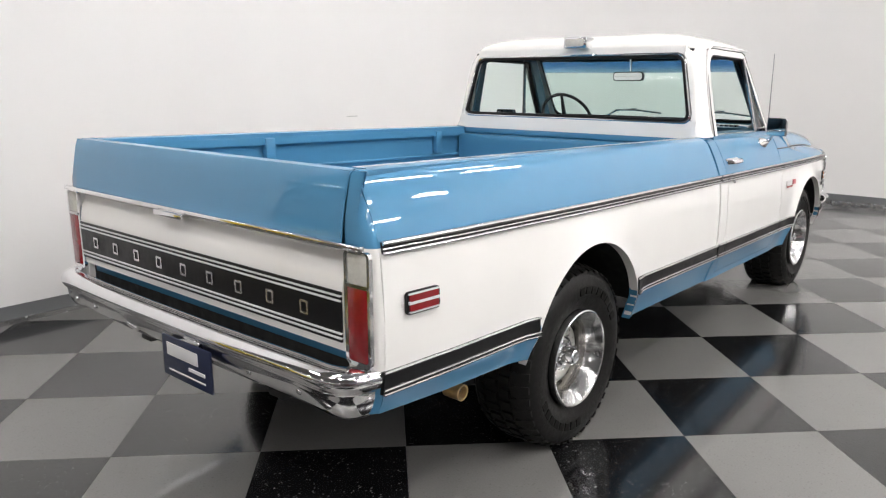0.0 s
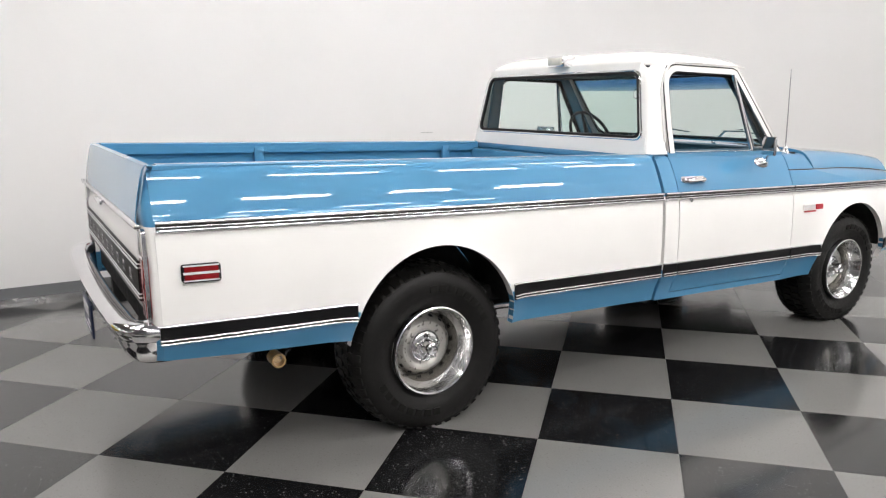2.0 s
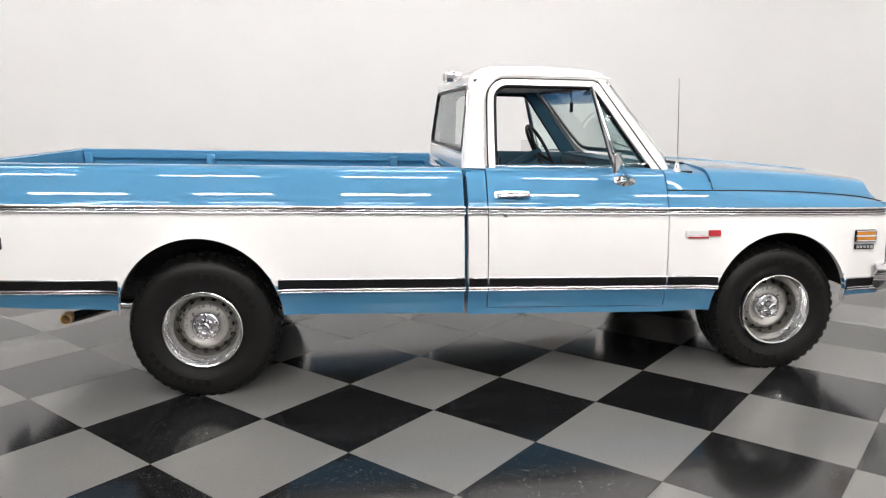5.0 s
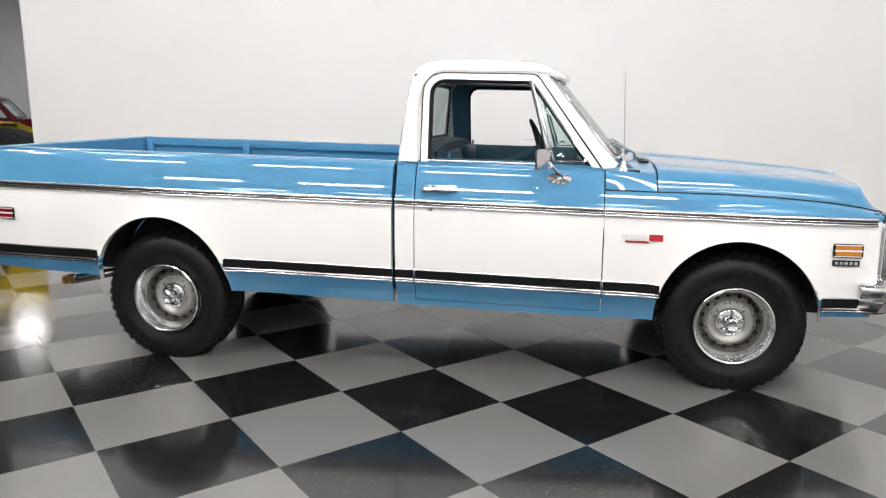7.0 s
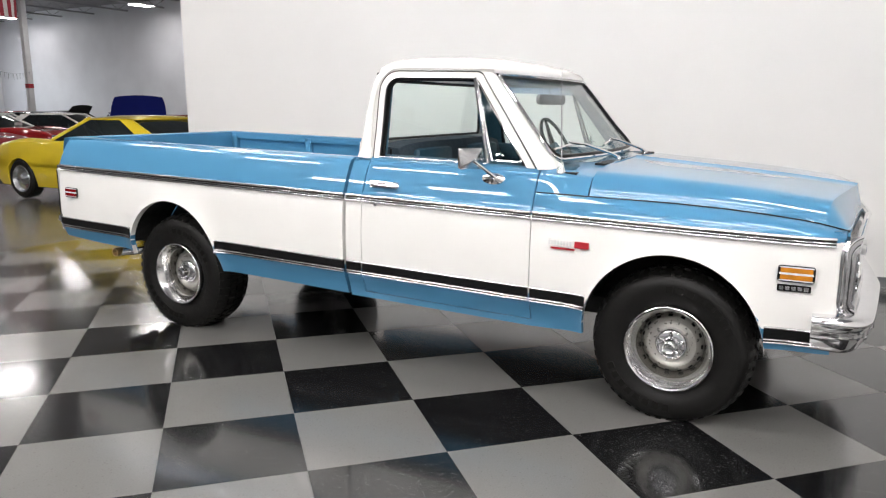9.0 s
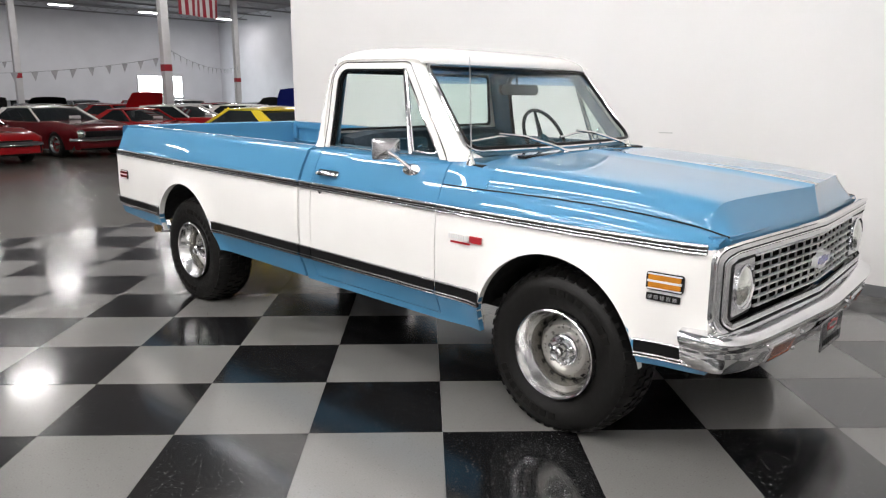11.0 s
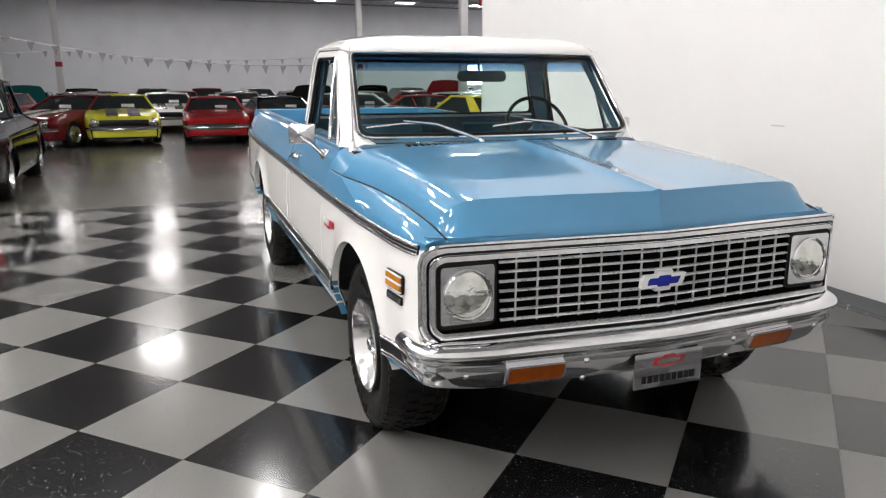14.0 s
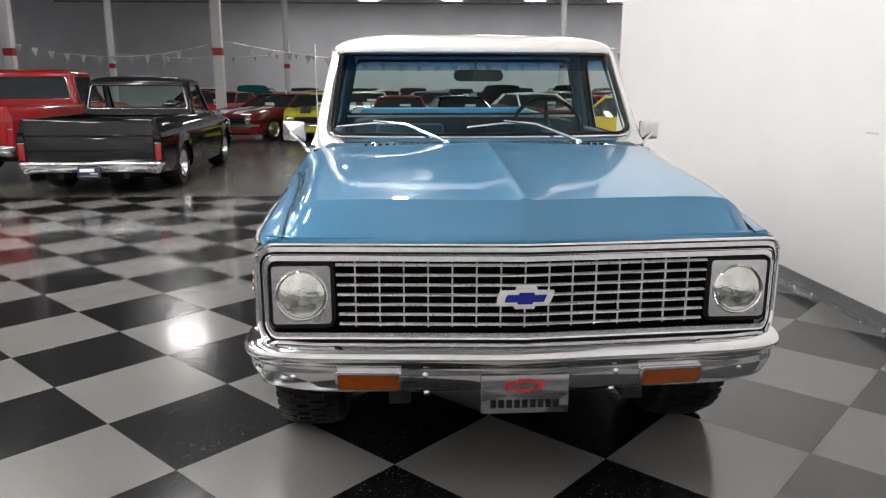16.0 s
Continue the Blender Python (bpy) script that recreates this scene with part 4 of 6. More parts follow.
    # roof
    c, yr = 0.785, 1.466
    outline = [(0.0, yr), (0.35, yr), (0.60, yr)]
    outline += [(c - 0.085 + 0.085 * math.sin(radians(a)), yr + 0.107 - 0.107 * math.cos(radians(a))) for a in range(0, 91, 10)]
    outline += [(c + 0.004, 1.70), (c + 0.005, 1.90), (c + 0.004, 2.10), (c + 0.001, 2.19), (c - 0.010, 2.222), (c - 0.04, 2.242)]
    outline += [(x, 2.335 - 0.092 * (x / 0.745) ** 2) for x in (0.68, 0.60, 0.45, 0.30, 0.15, 0.0)]
    outline = outline[:-1] + [(0.0, 2.335)] + [(-x, y) for x, y in outline[-2:0:-1]]
    crown = lambda y: float(np.interp(y, [1.468, 1.60, 1.75, 1.95, 2.15, 2.335], [0.080, 0.096, 0.103, 0.101, 0.090, 0.068]))
    bm = bmesh.new()
    rings = []
    for f in (1.0, 1.0, 0.997, 0.99, 0.978, 0.96, 0.93, 0.88, 0.80, 0.68, 0.50, 0.28):
        z0 = 1.728 if not rings else 1.734
        ring = []
        for x, y in outline:
            yy = 1.90 + (y - 1.90) * f
            ring.append(bm.verts.new((x * f, yy, z0 + crown(yy) * math.sqrt(max(0.0, 1 - f ** 5)))))
        rings.append(ring)
    n = len(outline)
    for r0, r1 in zip(rings, rings[1:]):
        for k in range(n):
            bm.faces.new((r0[k], r0[(k + 1) % n], r1[(k + 1) % n], r1[k]))
    bm.faces.new(rings[-1])
    bm.faces.new(rings[0][::-1])
    P("roof", bm, mid, "white cab roof", weld=False)
    P("headliner", box(-0.755, 0.755, 1.47, 2.21, 1.712, 1.728, 0.005), DARKVINYL, "dark headliner")
    if not simple:
        cl = P("cargo_lamp", box(-0.035, 0.125, 1.395, 1.50, 1.738, 1.806, 0.012), CHROME, "chrome cargo lamp housing")
        P("cargo_lens", box(-0.018, 0.108, 1.387, 1.400, 1.750, 1.794, 0.008), CLEARLENS, "clear cargo lamp lens", cl)
    # glass
    P("windscreen", slab([[ws_point(u, v) for v in np.linspace(0, 1.0, 7)] for u in np.linspace(-1, 1, 17)], (0, -0.004, -0.003)), GLASS, "tinted windscreen").visible_shadow = False
    P("shade_band", slab([[ws_point(u, v, -0.006) for v in np.linspace(0.80, 1.0, 3)] for u in np.linspace(-0.98, 0.98, 17)], (0, -0.002, -0.0015)), SHADE_GLASS, "blue shade band of the windscreen").visible_shadow = False
    cu = [(0.90, 0.0), (0.95, 0.012), (0.985, 0.045), (1.0, 0.10), (1.0, 0.3), (1.0, 0.6), (1.0, 0.93), (0.992, 0.975), (0.97, 0.996)]
    edge = [ws_point(u, 0.0, 0.012) for u in np.linspace(-0.86, 0.86, 19)] + [ws_point(u, v, 0.011) for u, v in cu] + [ws_point(u, 1.0, 0.01) for u in np.linspace(0.93, -0.93, 17)] + [ws_point(-u, v, 0.011) for u, v in cu[::-1]]
    P("windscreen_trim", tube(edge, 0.0095, n=8, closed=True), CHROME, "bright windscreen moulding")
    P("windscreen_seal", tube([p + Vector((-p.x * 0.020, -0.006, 0.012 if p.z < 1.35 else -0.012 if p.z > 1.70 else 0)) for p in edge], 0.011, n=6, closed=True), BLACK, "black windscreen seal")
    rw = lambda u, v: Vector((u * float(np.interp(v, [1.33, 1.69], [1.0, 0.90])), back_y(v) + 0.006, v))
    P("rear_window", slab([[rw(x, z) for z in (1.325, 1.5, 1.695)] for x in np.linspace(-0.79, 0.79, 7)], (0, 0.005, 0)), pane, "tinted rear window").visible_shadow = False
    o = rounded(-0.80, 0.80, 1.322, 1.697, 0.05)
    P("rear_window_trim", tube([rw(u, v) + Vector((0, -0.002, 0)) for u, v in o], 0.010, n=8, closed=True), CHROME, "bright rear window moulding")
    P("rear_window_seal", tube([rw(u * 0.982, lerp(v, 1.51, 0.05)) + Vector((0, -0.002, 0)) for u, v in o], 0.012, n=6, closed=True), BLACK, "black rear window seal")

    # ---- hood, cowl
    fy = lambda x: 4.035 - 0.062 * math.sqrt((x / 0.93) ** 2 + 0.0006)
    HX = [0.0, 0.010, 0.026, 0.15, 0.35, 0.55, 0.68, 0.74, 0.765, 0.79, 0.82, 0.85, 0.875, 0.892]
    HD = [0.012, 0.010, 0.001, 0.0, -0.002, -0.006, -0.010, -0.014, -0.017, -0.022, -0.036, -0.064, -0.100, -0.138]
    HD_REAR = [0.010, 0.008, 0.001, 0.0, -0.003, -0.009, -0.017, -0.022, -0.025, -0.031, -0.045, -0.071, -0.107, -0.138]
    hood_ys = [2.812] + list(np.linspace(2.84, 3.81, 25)) + [3.825, 3.84, 3.85, 3.858, 3.868, 3.89, 3.92, 3.945]
    rows = []
    for y in hood_ys:
        row = []
        top_z = float(np.interp(y, [2.81, 3.1, 3.35, 3.6, 3.85], [1.278, 1.261, 1.244, 1.224, 1.196]))
        edge_z = gap(min(y, 3.90)) + 0.006
        front = max(0.0, (y - 3.85) / 0.095)
        for x, d in [(-a, b) for a, b in zip(HX[::-1], HD[::-1])][:-1] + list(zip(HX, HD)):
            ax = abs(x)
            k = ax / 0.892
            w = max(0.0, min(1.0, (y - 2.81) / 0.80))
            w = w * w * (3 - 2 * w)
            d = lerp(HD_REAR[HX.index(ax)], d, w)
            t = (HD[0] - d) / (HD[0] - HD[-1])
            z = top_z + 0.012 - t * (top_z + 0.012 - edge_z)
            if front > 0:
                z = lerp(z, 1.066 - 0.008 * k, front ** 0.9)
            dish = -0.004 * math.exp(-((ax - 0.32) / 0.22) ** 2) * max(0.0, min(1.0, (3.5 - y) / 0.6)) ** 2 if y < 3.5 else 0
            yy = y + lerp(0.126, 0.066, front) * (1 - k) * max(0.0, min(1.0, (y - 3.0) / 0.82)) ** 1.6
            half = k * hood_edge(y)
            row.append((math.copysign(half, x) if x else 0.0, yy, z + dish))
        rows.append(row)
    P("header_panel", slab([[(x, fy(x) - 0.035 - 0.05 * max(0, abs(x) - 0.86) / 0.07, z) for z in (1.02, 1.05, 1.072)] for x in np.linspace(-0.90, 0.90, 21)], (0, -0.03, 0)), paint)
    P("hood", slab(rows, (0, 0, -0.015)), paint, "long creased hood")
    cowl = []
    for k in np.linspace(0, 1, 6):
        half = [(0.0, 1.268, 1.282), (0.2, 1.268, 1.279), (0.4, 1.267, 1.274), (0.6, 1.264, 1.262), (lerp(0.76, 0.73, k), 1.258, 1.247), (lerp(0.82, 0.79, k), 1.254, 1.239), (lerp(0.855, 0.825, k), 1.247, 1.232), (lerp(0.874, 0.850, k), 1.239, 1.226)]
        row = []
        for q, e in [(-1, h) for h in half[:0:-1]] + [(1, h) for h in half]:
            row.append((q * e[0], lerp(2.52 + 0.10 * (1 - min(1, e[0] / 0.82) ** 3), 2.806, k), lerp(e[1], e[2], k)))
        cowl.append(row)
    P("cowl", slab(cowl, (0, 0, -0.02)), paint)
    if not simple:
        for x0 in (0.42, -0.42):
            for k in range(11):
                x = x0 + (k - 5) * 0.035
                P("cowl_vent", box(x - 0.007, x + 0.007, 2.735, 2.79, 1.262, 1.2745, 0.002), BLACK)
        for x0 in (0.194, -0.481):
            base = Vector((x0, 2.752, 1.280))
            at = lambda dx, v, lift: ws_point((x0 + dx) / 0.80, v, lift)
            wip = P("wiper", tube([base, base + Vector((0.05, -0.016, 0.022)), at(0.20, 0.125, 0.026), at(0.37, 0.165, 0.026)], [0.011, 0.009, 0.008, 0.006], n=6), TRIMRING, "bright wiper arm")
            P("wiper_blade", tube([at(0.20, 0.150, 0.014), at(0.37, 0.150, 0.016), at(0.56, 0.110, 0.014)], 0.0062, n=6), TRIMRING, "", wip)
            P("wiper_pivot", lathe([(0, 0.020), (0.012, 0.017), (0.024, 0.008), (0.025, 0.0005)], n=14, axis="z", centre=base - Vector((0, 0, 0.012)), closed=False), CHROME, "", wip)
        ant = P("aerial_base", lathe([(0, 0.026), (0.012, 0.024), (0.03, 0.014), (0.055, 0.010), (0.06, 0.0005)], n=18, axis="z", centre=(0.845, 2.634, 1.232), closed=False), CHROME, "chrome aerial base")
        P("aerial_mast", tube([(0.845, 2.634, 1.285), (0.845, 2.629, 1.5), (0.846, 2.62, 1.755)], [0.0035, 0.003, 0.0018], n=6), STEEL, "thin steel aerial mast", ant)
    # ---- front
    fp = lambda u, v, d: Vector((u, fy(u) + d - 0.12 * max(0, v - 1.0) + (-0.05 * max(0, abs(u) - 0.88) / 0.05), v))

    def refine(o, n=8):
        out = []
        for k0, ((a, b), (c, d)) in enumerate(zip(o, o[1:] + o[:1])):
            m2 = n if k0 % 7 == 6 else 1
            out += [(lerp(a, c, k / m2), lerp(b, d, k / m2)) for k in range(m2)]
        return out

    O1, O2, O3, O4 = (refine(rounded(*q)) for q in ((-0.937, 0.937, 0.692, 1.057, 0.075), (-0.919, 0.919, 0.708, 1.034, 0.062), (-0.908, 0.908, 0.723, 1.021, 0.05), (-0.893, 0.893, 0.743, 1.000, 0.035)))
    sur = P("grille_surround", ring_plate(O1, O2, fp, 0.02), STEEL, "bright anodised grille surround")
    P("surround_channel", ring_plate(O2, O3, fp, 0.004), BLACK, "", sur)
    P("inner_surround", ring_plate(O3, O4, fp, 0.012), STEEL, "", sur)
    P("surround_bead", tube([fp(u, v, 0.020) for u, v in O1], 0.008, n=8, closed=True), CHROME, "", sur)
    P("surround_lip", tube([fp(u, v, 0.012) for u, v in O3], 0.004, n=6, closed=True), CHROME, "", sur)
    # added black sheet that stands in for the shade behind the bars
    P("grille_shade_sheet", solid(O2, lambda u, v, d: fp(u, v, d - 0.075), 0.02), GRILLE_SHADE, "", sur)
    P("valance", slab([[(x, fy(x) - 0.02, z) for z in (0.60, 0.65, 0.70)] for x in np.linspace(-0.925, 0.925, 15)], (0, -0.02, 0)), mid)
    for s in (1, -1):
        zs = [0.585, 0.62, LOW_Z + 0.001, 0.70, 0.80, 0.90, 0.985, 1.01, 1.03, 1.05, 1.066]
        rows = []
        for z in zs:
            xo = side_x(3.91, min(z, 1.066)) - 0.001
            cut = 0.0 if z < 1.0 else 0.05 * ((z - 1.0) / 0.066) ** 2
            rows.append([(s * (0.90 - cut), 3.926, z), (s * (0.922 - cut), 3.924, z), (s * min(xo, 0.938 - cut), 3.919, z), (s * xo, 3.904, z)])
        P("fender_nose", slab(rows, (-s * 0.015, -0.015, 0), lambda i, j: 1 if LOW_Z < zs[i] < 1.03 else 0), two)
    for k in range(7):
        z, h = 0.767 + 0.0355 * k, 0.648 + 0.0015 * k
        P("grille_bar", slab([[(x, fy(x) - 0.010, z - 0.0040), (x, fy(x) - 0.004, z - 0.001), (x, fy(x) - 0.005, z + 0.002), (x, fy(x) - 0.012, z + 0.0040)] for x in np.linspace(-h, h, 15)], (0, -0.009, 0)), GRILLE, "", sur)
    for k in range(15):
        x = 0.0843 * (k - 7)
        P("grille_upright", box(x - 0.0026, x + 0.0026, fy(x) - 0.020, fy(x) - 0.0125, 0.757, 0.99, 0.0), GRILLE, "", sur, smooth=0)
    for s in (1, -1):
        cx, cz, yb = s * 0.776, 0.874, fy(0.86) + 0.004
        sq = [(cx + a, cz + b) for a, b in rounded(-0.101, 0.101, -0.1045, 0.1045, 0.014)]
        pl = lambda u, v, d: Vector((u, yb + d - 0.01, v))
        hl = P("headlamp_bezel", ring_plate(sq, [(cx + 0.089 * math.cos(2 * math.pi * (k + 0.5) / 28), cz + 0.089 * math.sin(2 * math.pi * (k + 0.5) / 28)) for k in range(28)], pl, 0.01), STEEL, "square bright headlamp bezel")
        P("bezel_recess", ring_plate([(cx + a, cz + b) for a, b in rounded(-0.114, 0.114, -0.122, 0.122, 0.03)], sq, pl, 0.003), BLACK, "", hl)
        P("lamp_ring", lathe([(yb - 0.02, 0.091), (yb + 0.008, 0.0905), (yb + 0.012, 0.087), (yb + 0.006, 0.083)], n=40, axis="y", centre=(cx, 0, cz), closed=False), CHROME, "", hl)
        P("headlamp", lathe([(yb + 0.002, 0.085), (yb + 0.010, 0.072), (yb + 0.018, 0.048), (yb + 0.022, 0.024), (yb + 0.023, 0.0005)], n=40, axis="y", centre=(cx, 0, cz), closed=False), HEADLENS, "round sealed beam headlamp", hl)
    if not simple:
        bt = [(-0.098, 0.006), (-0.088, 0.024), (-0.036, 0.024), (-0.032, 0.038), (0.036, 0.038), (0.040, 0.024), (0.098, 0.024), (0.088, -0.006), (0.080, -0.024), (0.032, -0.024), (0.028, -0.038), (-0.040, -0.038), (-0.044, -0.024), (-0.102, -0.024)]
        em = P("grille_emblem", solid([(-a, 0.870 + b) for a, b in bt], lambda u, v, d: Vector((u, 4.026 + d, v)), 0.02), PALEBAR, "bright cross shaped emblem", smooth=0)
        P("emblem_field", solid([(-a * 0.74, 0.870 + b * 0.55) for a, b in bt], lambda u, v, d: Vector((u, 4.044 + d, v)), 0.004), BADGE_BLUE, "blue enamel field", em, smooth=0)
    # ---- front bumper
    fb = [(-0.10, 0.703), (-0.05, 0.712), (-0.005, 0.709), (0.020, 0.695), (0.026, 0.674), (0.016, 0.652), (0.004, 0.638), (0.002, 0.606), (-0.012, 0.570), (-0.030, 0.538), (-0.052, 0.527)]
    fb = [(q.x, q.y) for q in smooth_path([(a, b, 0) for a, b in fb], 3)]
    half = [(0.0, 4.104), (0.25, 4.090), (0.50, 4.073), (0.72, 4.056), (0.845, 4.040), (0.915, 4.008), (0.946, 3.955), (0.956, 3.89), (0.957, 3.83)]
    bump = P("front_bumper", bumper([(x + 0.015, y) for x, y in half[::-1]] + [(0.015 - x, y) for x, y in half[1:]], fb, droop=-0.012), CHROME, "chrome front bumper with amber lamps")
    if not simple:
        bump_y = lambda x, z: float(np.interp(abs(x), [0, 0.25, 0.5, 0.72, 0.83, 0.87], [4.104, 4.090, 4.073, 4.056, 4.040, 4.022])) + float(np.interp(z, [0.538, 0.57, 0.606, 0.638], [-0.030, -0.012, 0.002, 0.004]))
        for s in (1, -1):
            oo = [(s * u + 0.016, v) for u, v in rounded(0.418, 0.646, 0.545, 0.626, 0.012)]
            ii = [(s * u + 0.016, v) for u, v in rounded(0.426, 0.638, 0.553, 0.618, 0.008)]
            lampf = P("turn_signal", ring_plate(oo, ii, lambda u, v, d: Vector((u, bump_y(u, v) + 0.002 + d, v)), 0.012), STEEL, "amber turn signal in a bright frame", bump)
            P("signal_lens", solid(ii, lambda u, v, d: Vector((u, bump_y(u, v) + 0.0 + d, v)), 0.009), AMBER, "amber lens", lampf)
            for x, z in ((0.79, 0.602), (0.333, 0.614), (0.328, 0.536)):
                P("bumper_bolt", lathe([(0.008, 0.0005), (0.007, 0.006), (0.003, 0.011), (-0.006, 0.012)], n=14, axis="y", centre=(s * x + 0.018, bump_y(x, z), z), closed=False), STEEL, "", bump)
        pf = P("front_plate", box(-0.144, 0.162, 4.110, 4.116, 0.478, 0.618, 0.003), PLATE_SILVER, "silver plate with a red emblem", bump)
        bt2 = [(-a * 0.72 + 0.009, 0.582 + b * 0.62) for a, b in bt]
        P("plate_emblem", solid(bt2, lambda u, v, d: Vector((u, 4.116 + d, v)), 0.002), BADGE_RED, "", pf, smooth=0)
        P("emblem_centre", solid([(0.009 + (u - 0.009) * 0.72, 0.582 + (v - 0.582) * 0.5) for u, v in bt2], lambda u, v, d: Vector((u, 4.118 + d, v)), 0.001), PLATE_SILVER, "", pf, smooth=0)
        for k in range(9):
            P("plate_mark", box(0.009 + 0.0275 * (k - 4) - 0.010, 0.009 + 0.0275 * (k - 4) + 0.010, 4.116, 4.118, 0.500, 0.530), BLACK, "dark bar in place of a letter", pf)
        # mirrors
        for s in (1, -1):
            cen = Vector((s * 1.022, 2.204, 1.291))
            ux, nf = Vector((s * 0.880, -0.475, 0)), Vector((s * 0.475, 0.880, 0))
            arm = P("mirror_arm", tube([(s * 0.928, 2.31, 1.185), (s * 0.955, 2.30, 1.205), (s * 0.985, 2.268, 1.238), cen + nf * 0.036 + Vector((0, 0, -0.012))], [0.020, 0.011, 0.009, 0.009], n=10), CHROME, "chrome mirror arm")
            foot = bmesh.new()
            rings = []
            for h, ry, rz in ((-0.004, 0.066, 0.032), (0.006, 0.064, 0.030), (0.012, 0.052, 0.024), (0.022, 0.026, 0.016), (0.030, 0.012, 0.010)):
                rings.append([foot.verts.new((s * (0.922 + h - 0.45 * rz * math.sin(a)), 2.292 + ry * math.cos(a) + 0.4 * max(0, h), 1.185 + rz * math.sin(a) + 0.4 * max(0, h))) for a in np.linspace(0, 2 * math.pi, 25)[:-1]])
            for r0, r1 in zip(rings, rings[1:]):
                for k in range(24):
                    foot.faces.new((r0[k], r0[(k + 1) % 24], r1[(k + 1) % 24], r1[k]))
            foot.faces.new(rings[-1])
            P("mirror_foot", foot, CHROME, "", arm)
            head = bmesh.new()
            o0 = rounded(-0.075, 0.075, -0.054, 0.054, 0.012, 3)
            at = lambda u, v, d: cen + ux * u + nf * d + Vector((0, 0, v))
            lay = [[head.verts.new(at(u * f, v * f, d)) for u, v in o0] for f, d in ((1, 0), (1, 0.012), (0.90, 0.018), (0.10, 0.040))]
            n = len(o0)
            for r0, r1 in zip(lay, lay[1:]):
                for k in range(n):
                    head.faces.new((r0[k], r0[(k + 1) % n], r1[(k + 1) % n], r1[k]))
            head.faces.new(lay[0])
            head.faces.new(lay[-1])
            mh = P("mirror_head", head, STEEL, "square bright mirror head", arm, smooth=25)
            P("mirror_glass", solid([(u * 0.94, v * 0.94) for u, v in o0], lambda u, v, d: at(u, v, -0.0005 - d), 0.002), mat("mirror_silver", (0.85, 0.85, 0.85), 0.02, metal=1.0, vary=0), "", mh)
    # ---- interior
    P("cab_floor", box(-0.86, 0.86, 1.43, 2.75, 0.55, 0.60), DARK)
    P("firewall", box(-0.86, 0.86, 2.66, 2.72, 0.58, 1.24), DARK)
    seat = P("seat_cushion", box(-0.72, 0.72, 1.62, 2.12, 0.82, 0.98, 0.05, seg=3), SEATCLOTH, "blue bench seat")
    P("seat_back", slab([[(x, lerp(1.60, 1.48, k), lerp(0.95, 1.335, k) - 0.03 * abs(x / 0.72) ** 6) for k in (0, 0.4, 0.8, 0.95, 1.0)] for x in np.linspace(-0.72, 0.72, 17)], (0, 0.11, -0.01)), SEATCLOTH, "", seat)
    for x in (-0.36, 0.36):
        P("seat_panel", box(x - 0.22, x + 0.22, 1.60, 1.66, 1.02, 1.29, 0.03), INTERIOR, "", seat)
    dash = P("dashboard", box(-0.82, 0.82, 2.42, 2.70, 1.05, 1.262, 0.04, seg=3), INTERIOR, "blue padded dashboard")
    if not simple:
        P("dash_top", slab([[(x, y, 1.262 + 0.004 * math.sin(3 * y)) for y in (2.43, 2.48, 2.53, 2.58 + 0.05 * (1 - (x / 0.8) ** 2))] for x in np.linspace(-0.80, 0.80, 9)], (0, 0, -0.012)), INTERIOR, "", dash)
        P("gauge_panel", box(-0.66, -0.14, 2.405, 2.425, 1.09, 1.22, 0.01), BLACK, "", dash)
        for x in (-0.56, -0.48, -0.30, -0.22):
            P("gauge", lathe([(2.406, 0.034), (2.398, 0.033), (2.40, 0.026), (2.40, 0.0005)], n=18, axis="y", centre=(x, 0, 1.155), closed=False), STEEL, "", dash)
        tilt = Matrix.Translation((-0.44, 2.165, 1.285)) @ Matrix.Rotation(radians(-62), 4, "X")
        rim = [tilt @ Vector((0.205 * math.cos(2 * math.pi * k / 32), 0.205 * math.sin(2 * math.pi * k / 32), 0)) for k in range(32)]
        st = P("steering_wheel", tube(rim, 0.012, n=8, closed=True), DARKVINYL, "dark steering wheel")
        for a in (20, 160, 270):
            e = tilt @ Vector((0.2 * math.cos(radians(a)), 0.2 * math.sin(radians(a)), 0))
            P("spoke", tube([tilt @ Vector((0, 0, -0.03)), e], [0.02, 0.009], n=6), DARKVINYL, "", st)
        P("steering_column", tube([tilt @ Vector((0, 0, 0.0)), tilt @ Vector((0, 0, -0.32))], [0.035, 0.035], n=12), INTERIOR, "", st)
        P("gear_lever", tube([tilt @ Vector((0.03, 0, -0.06)), tilt @ Vector((0.15, 0.08, -0.02)), tilt @ Vector((0.24, 0.12, 0.0))], [0.006, 0.006, 0.014], n=8), DARKVINYL, "", st)
        rv = P("rear_view_mirror", solid(rounded(-0.150, 0.118, 1.567, 1.630, 0.03), lambda u, v, d: Vector((u, 2.245 - 0.28 * u + d, v)), 0.022), DARKVINYL, "small rear view mirror on a stalk")
        P("mirror_face", solid(rounded(-0.143, 0.111, 1.573, 1.624, 0.026), lambda u, v, d: Vector((u, 2.2445 - 0.28 * u - d, v)), 0.002), mat("inner_mirror_silver", (0.8, 0.8, 0.8), 0.03, metal=1.0, vary=0), "", rv)
        P("mirror_stalk", tube([(0, 2.262, 1.61), (0, 2.25, 1.715)], 0.007, n=6), CHROME, "", rv)
    # ---- underneath
    for s in (1, -1):
        P("frame_rail", box(min(s * 0.40, s * 0.48), max(s * 0.40, s * 0.48), -1.2, 3.9, 0.42, 0.55, 0.005), DARK)
    P("underbody", box(-0.78, 0.78, -1.0, 3.6, 0.52, 0.60), DARK)
    for y in wheels_y:
        P("axle", tube([(-0.75, y, 0.38 + RAKE * y), (0.75, y, 0.38 + RAKE * y)], 0.05, n=12), DARK)
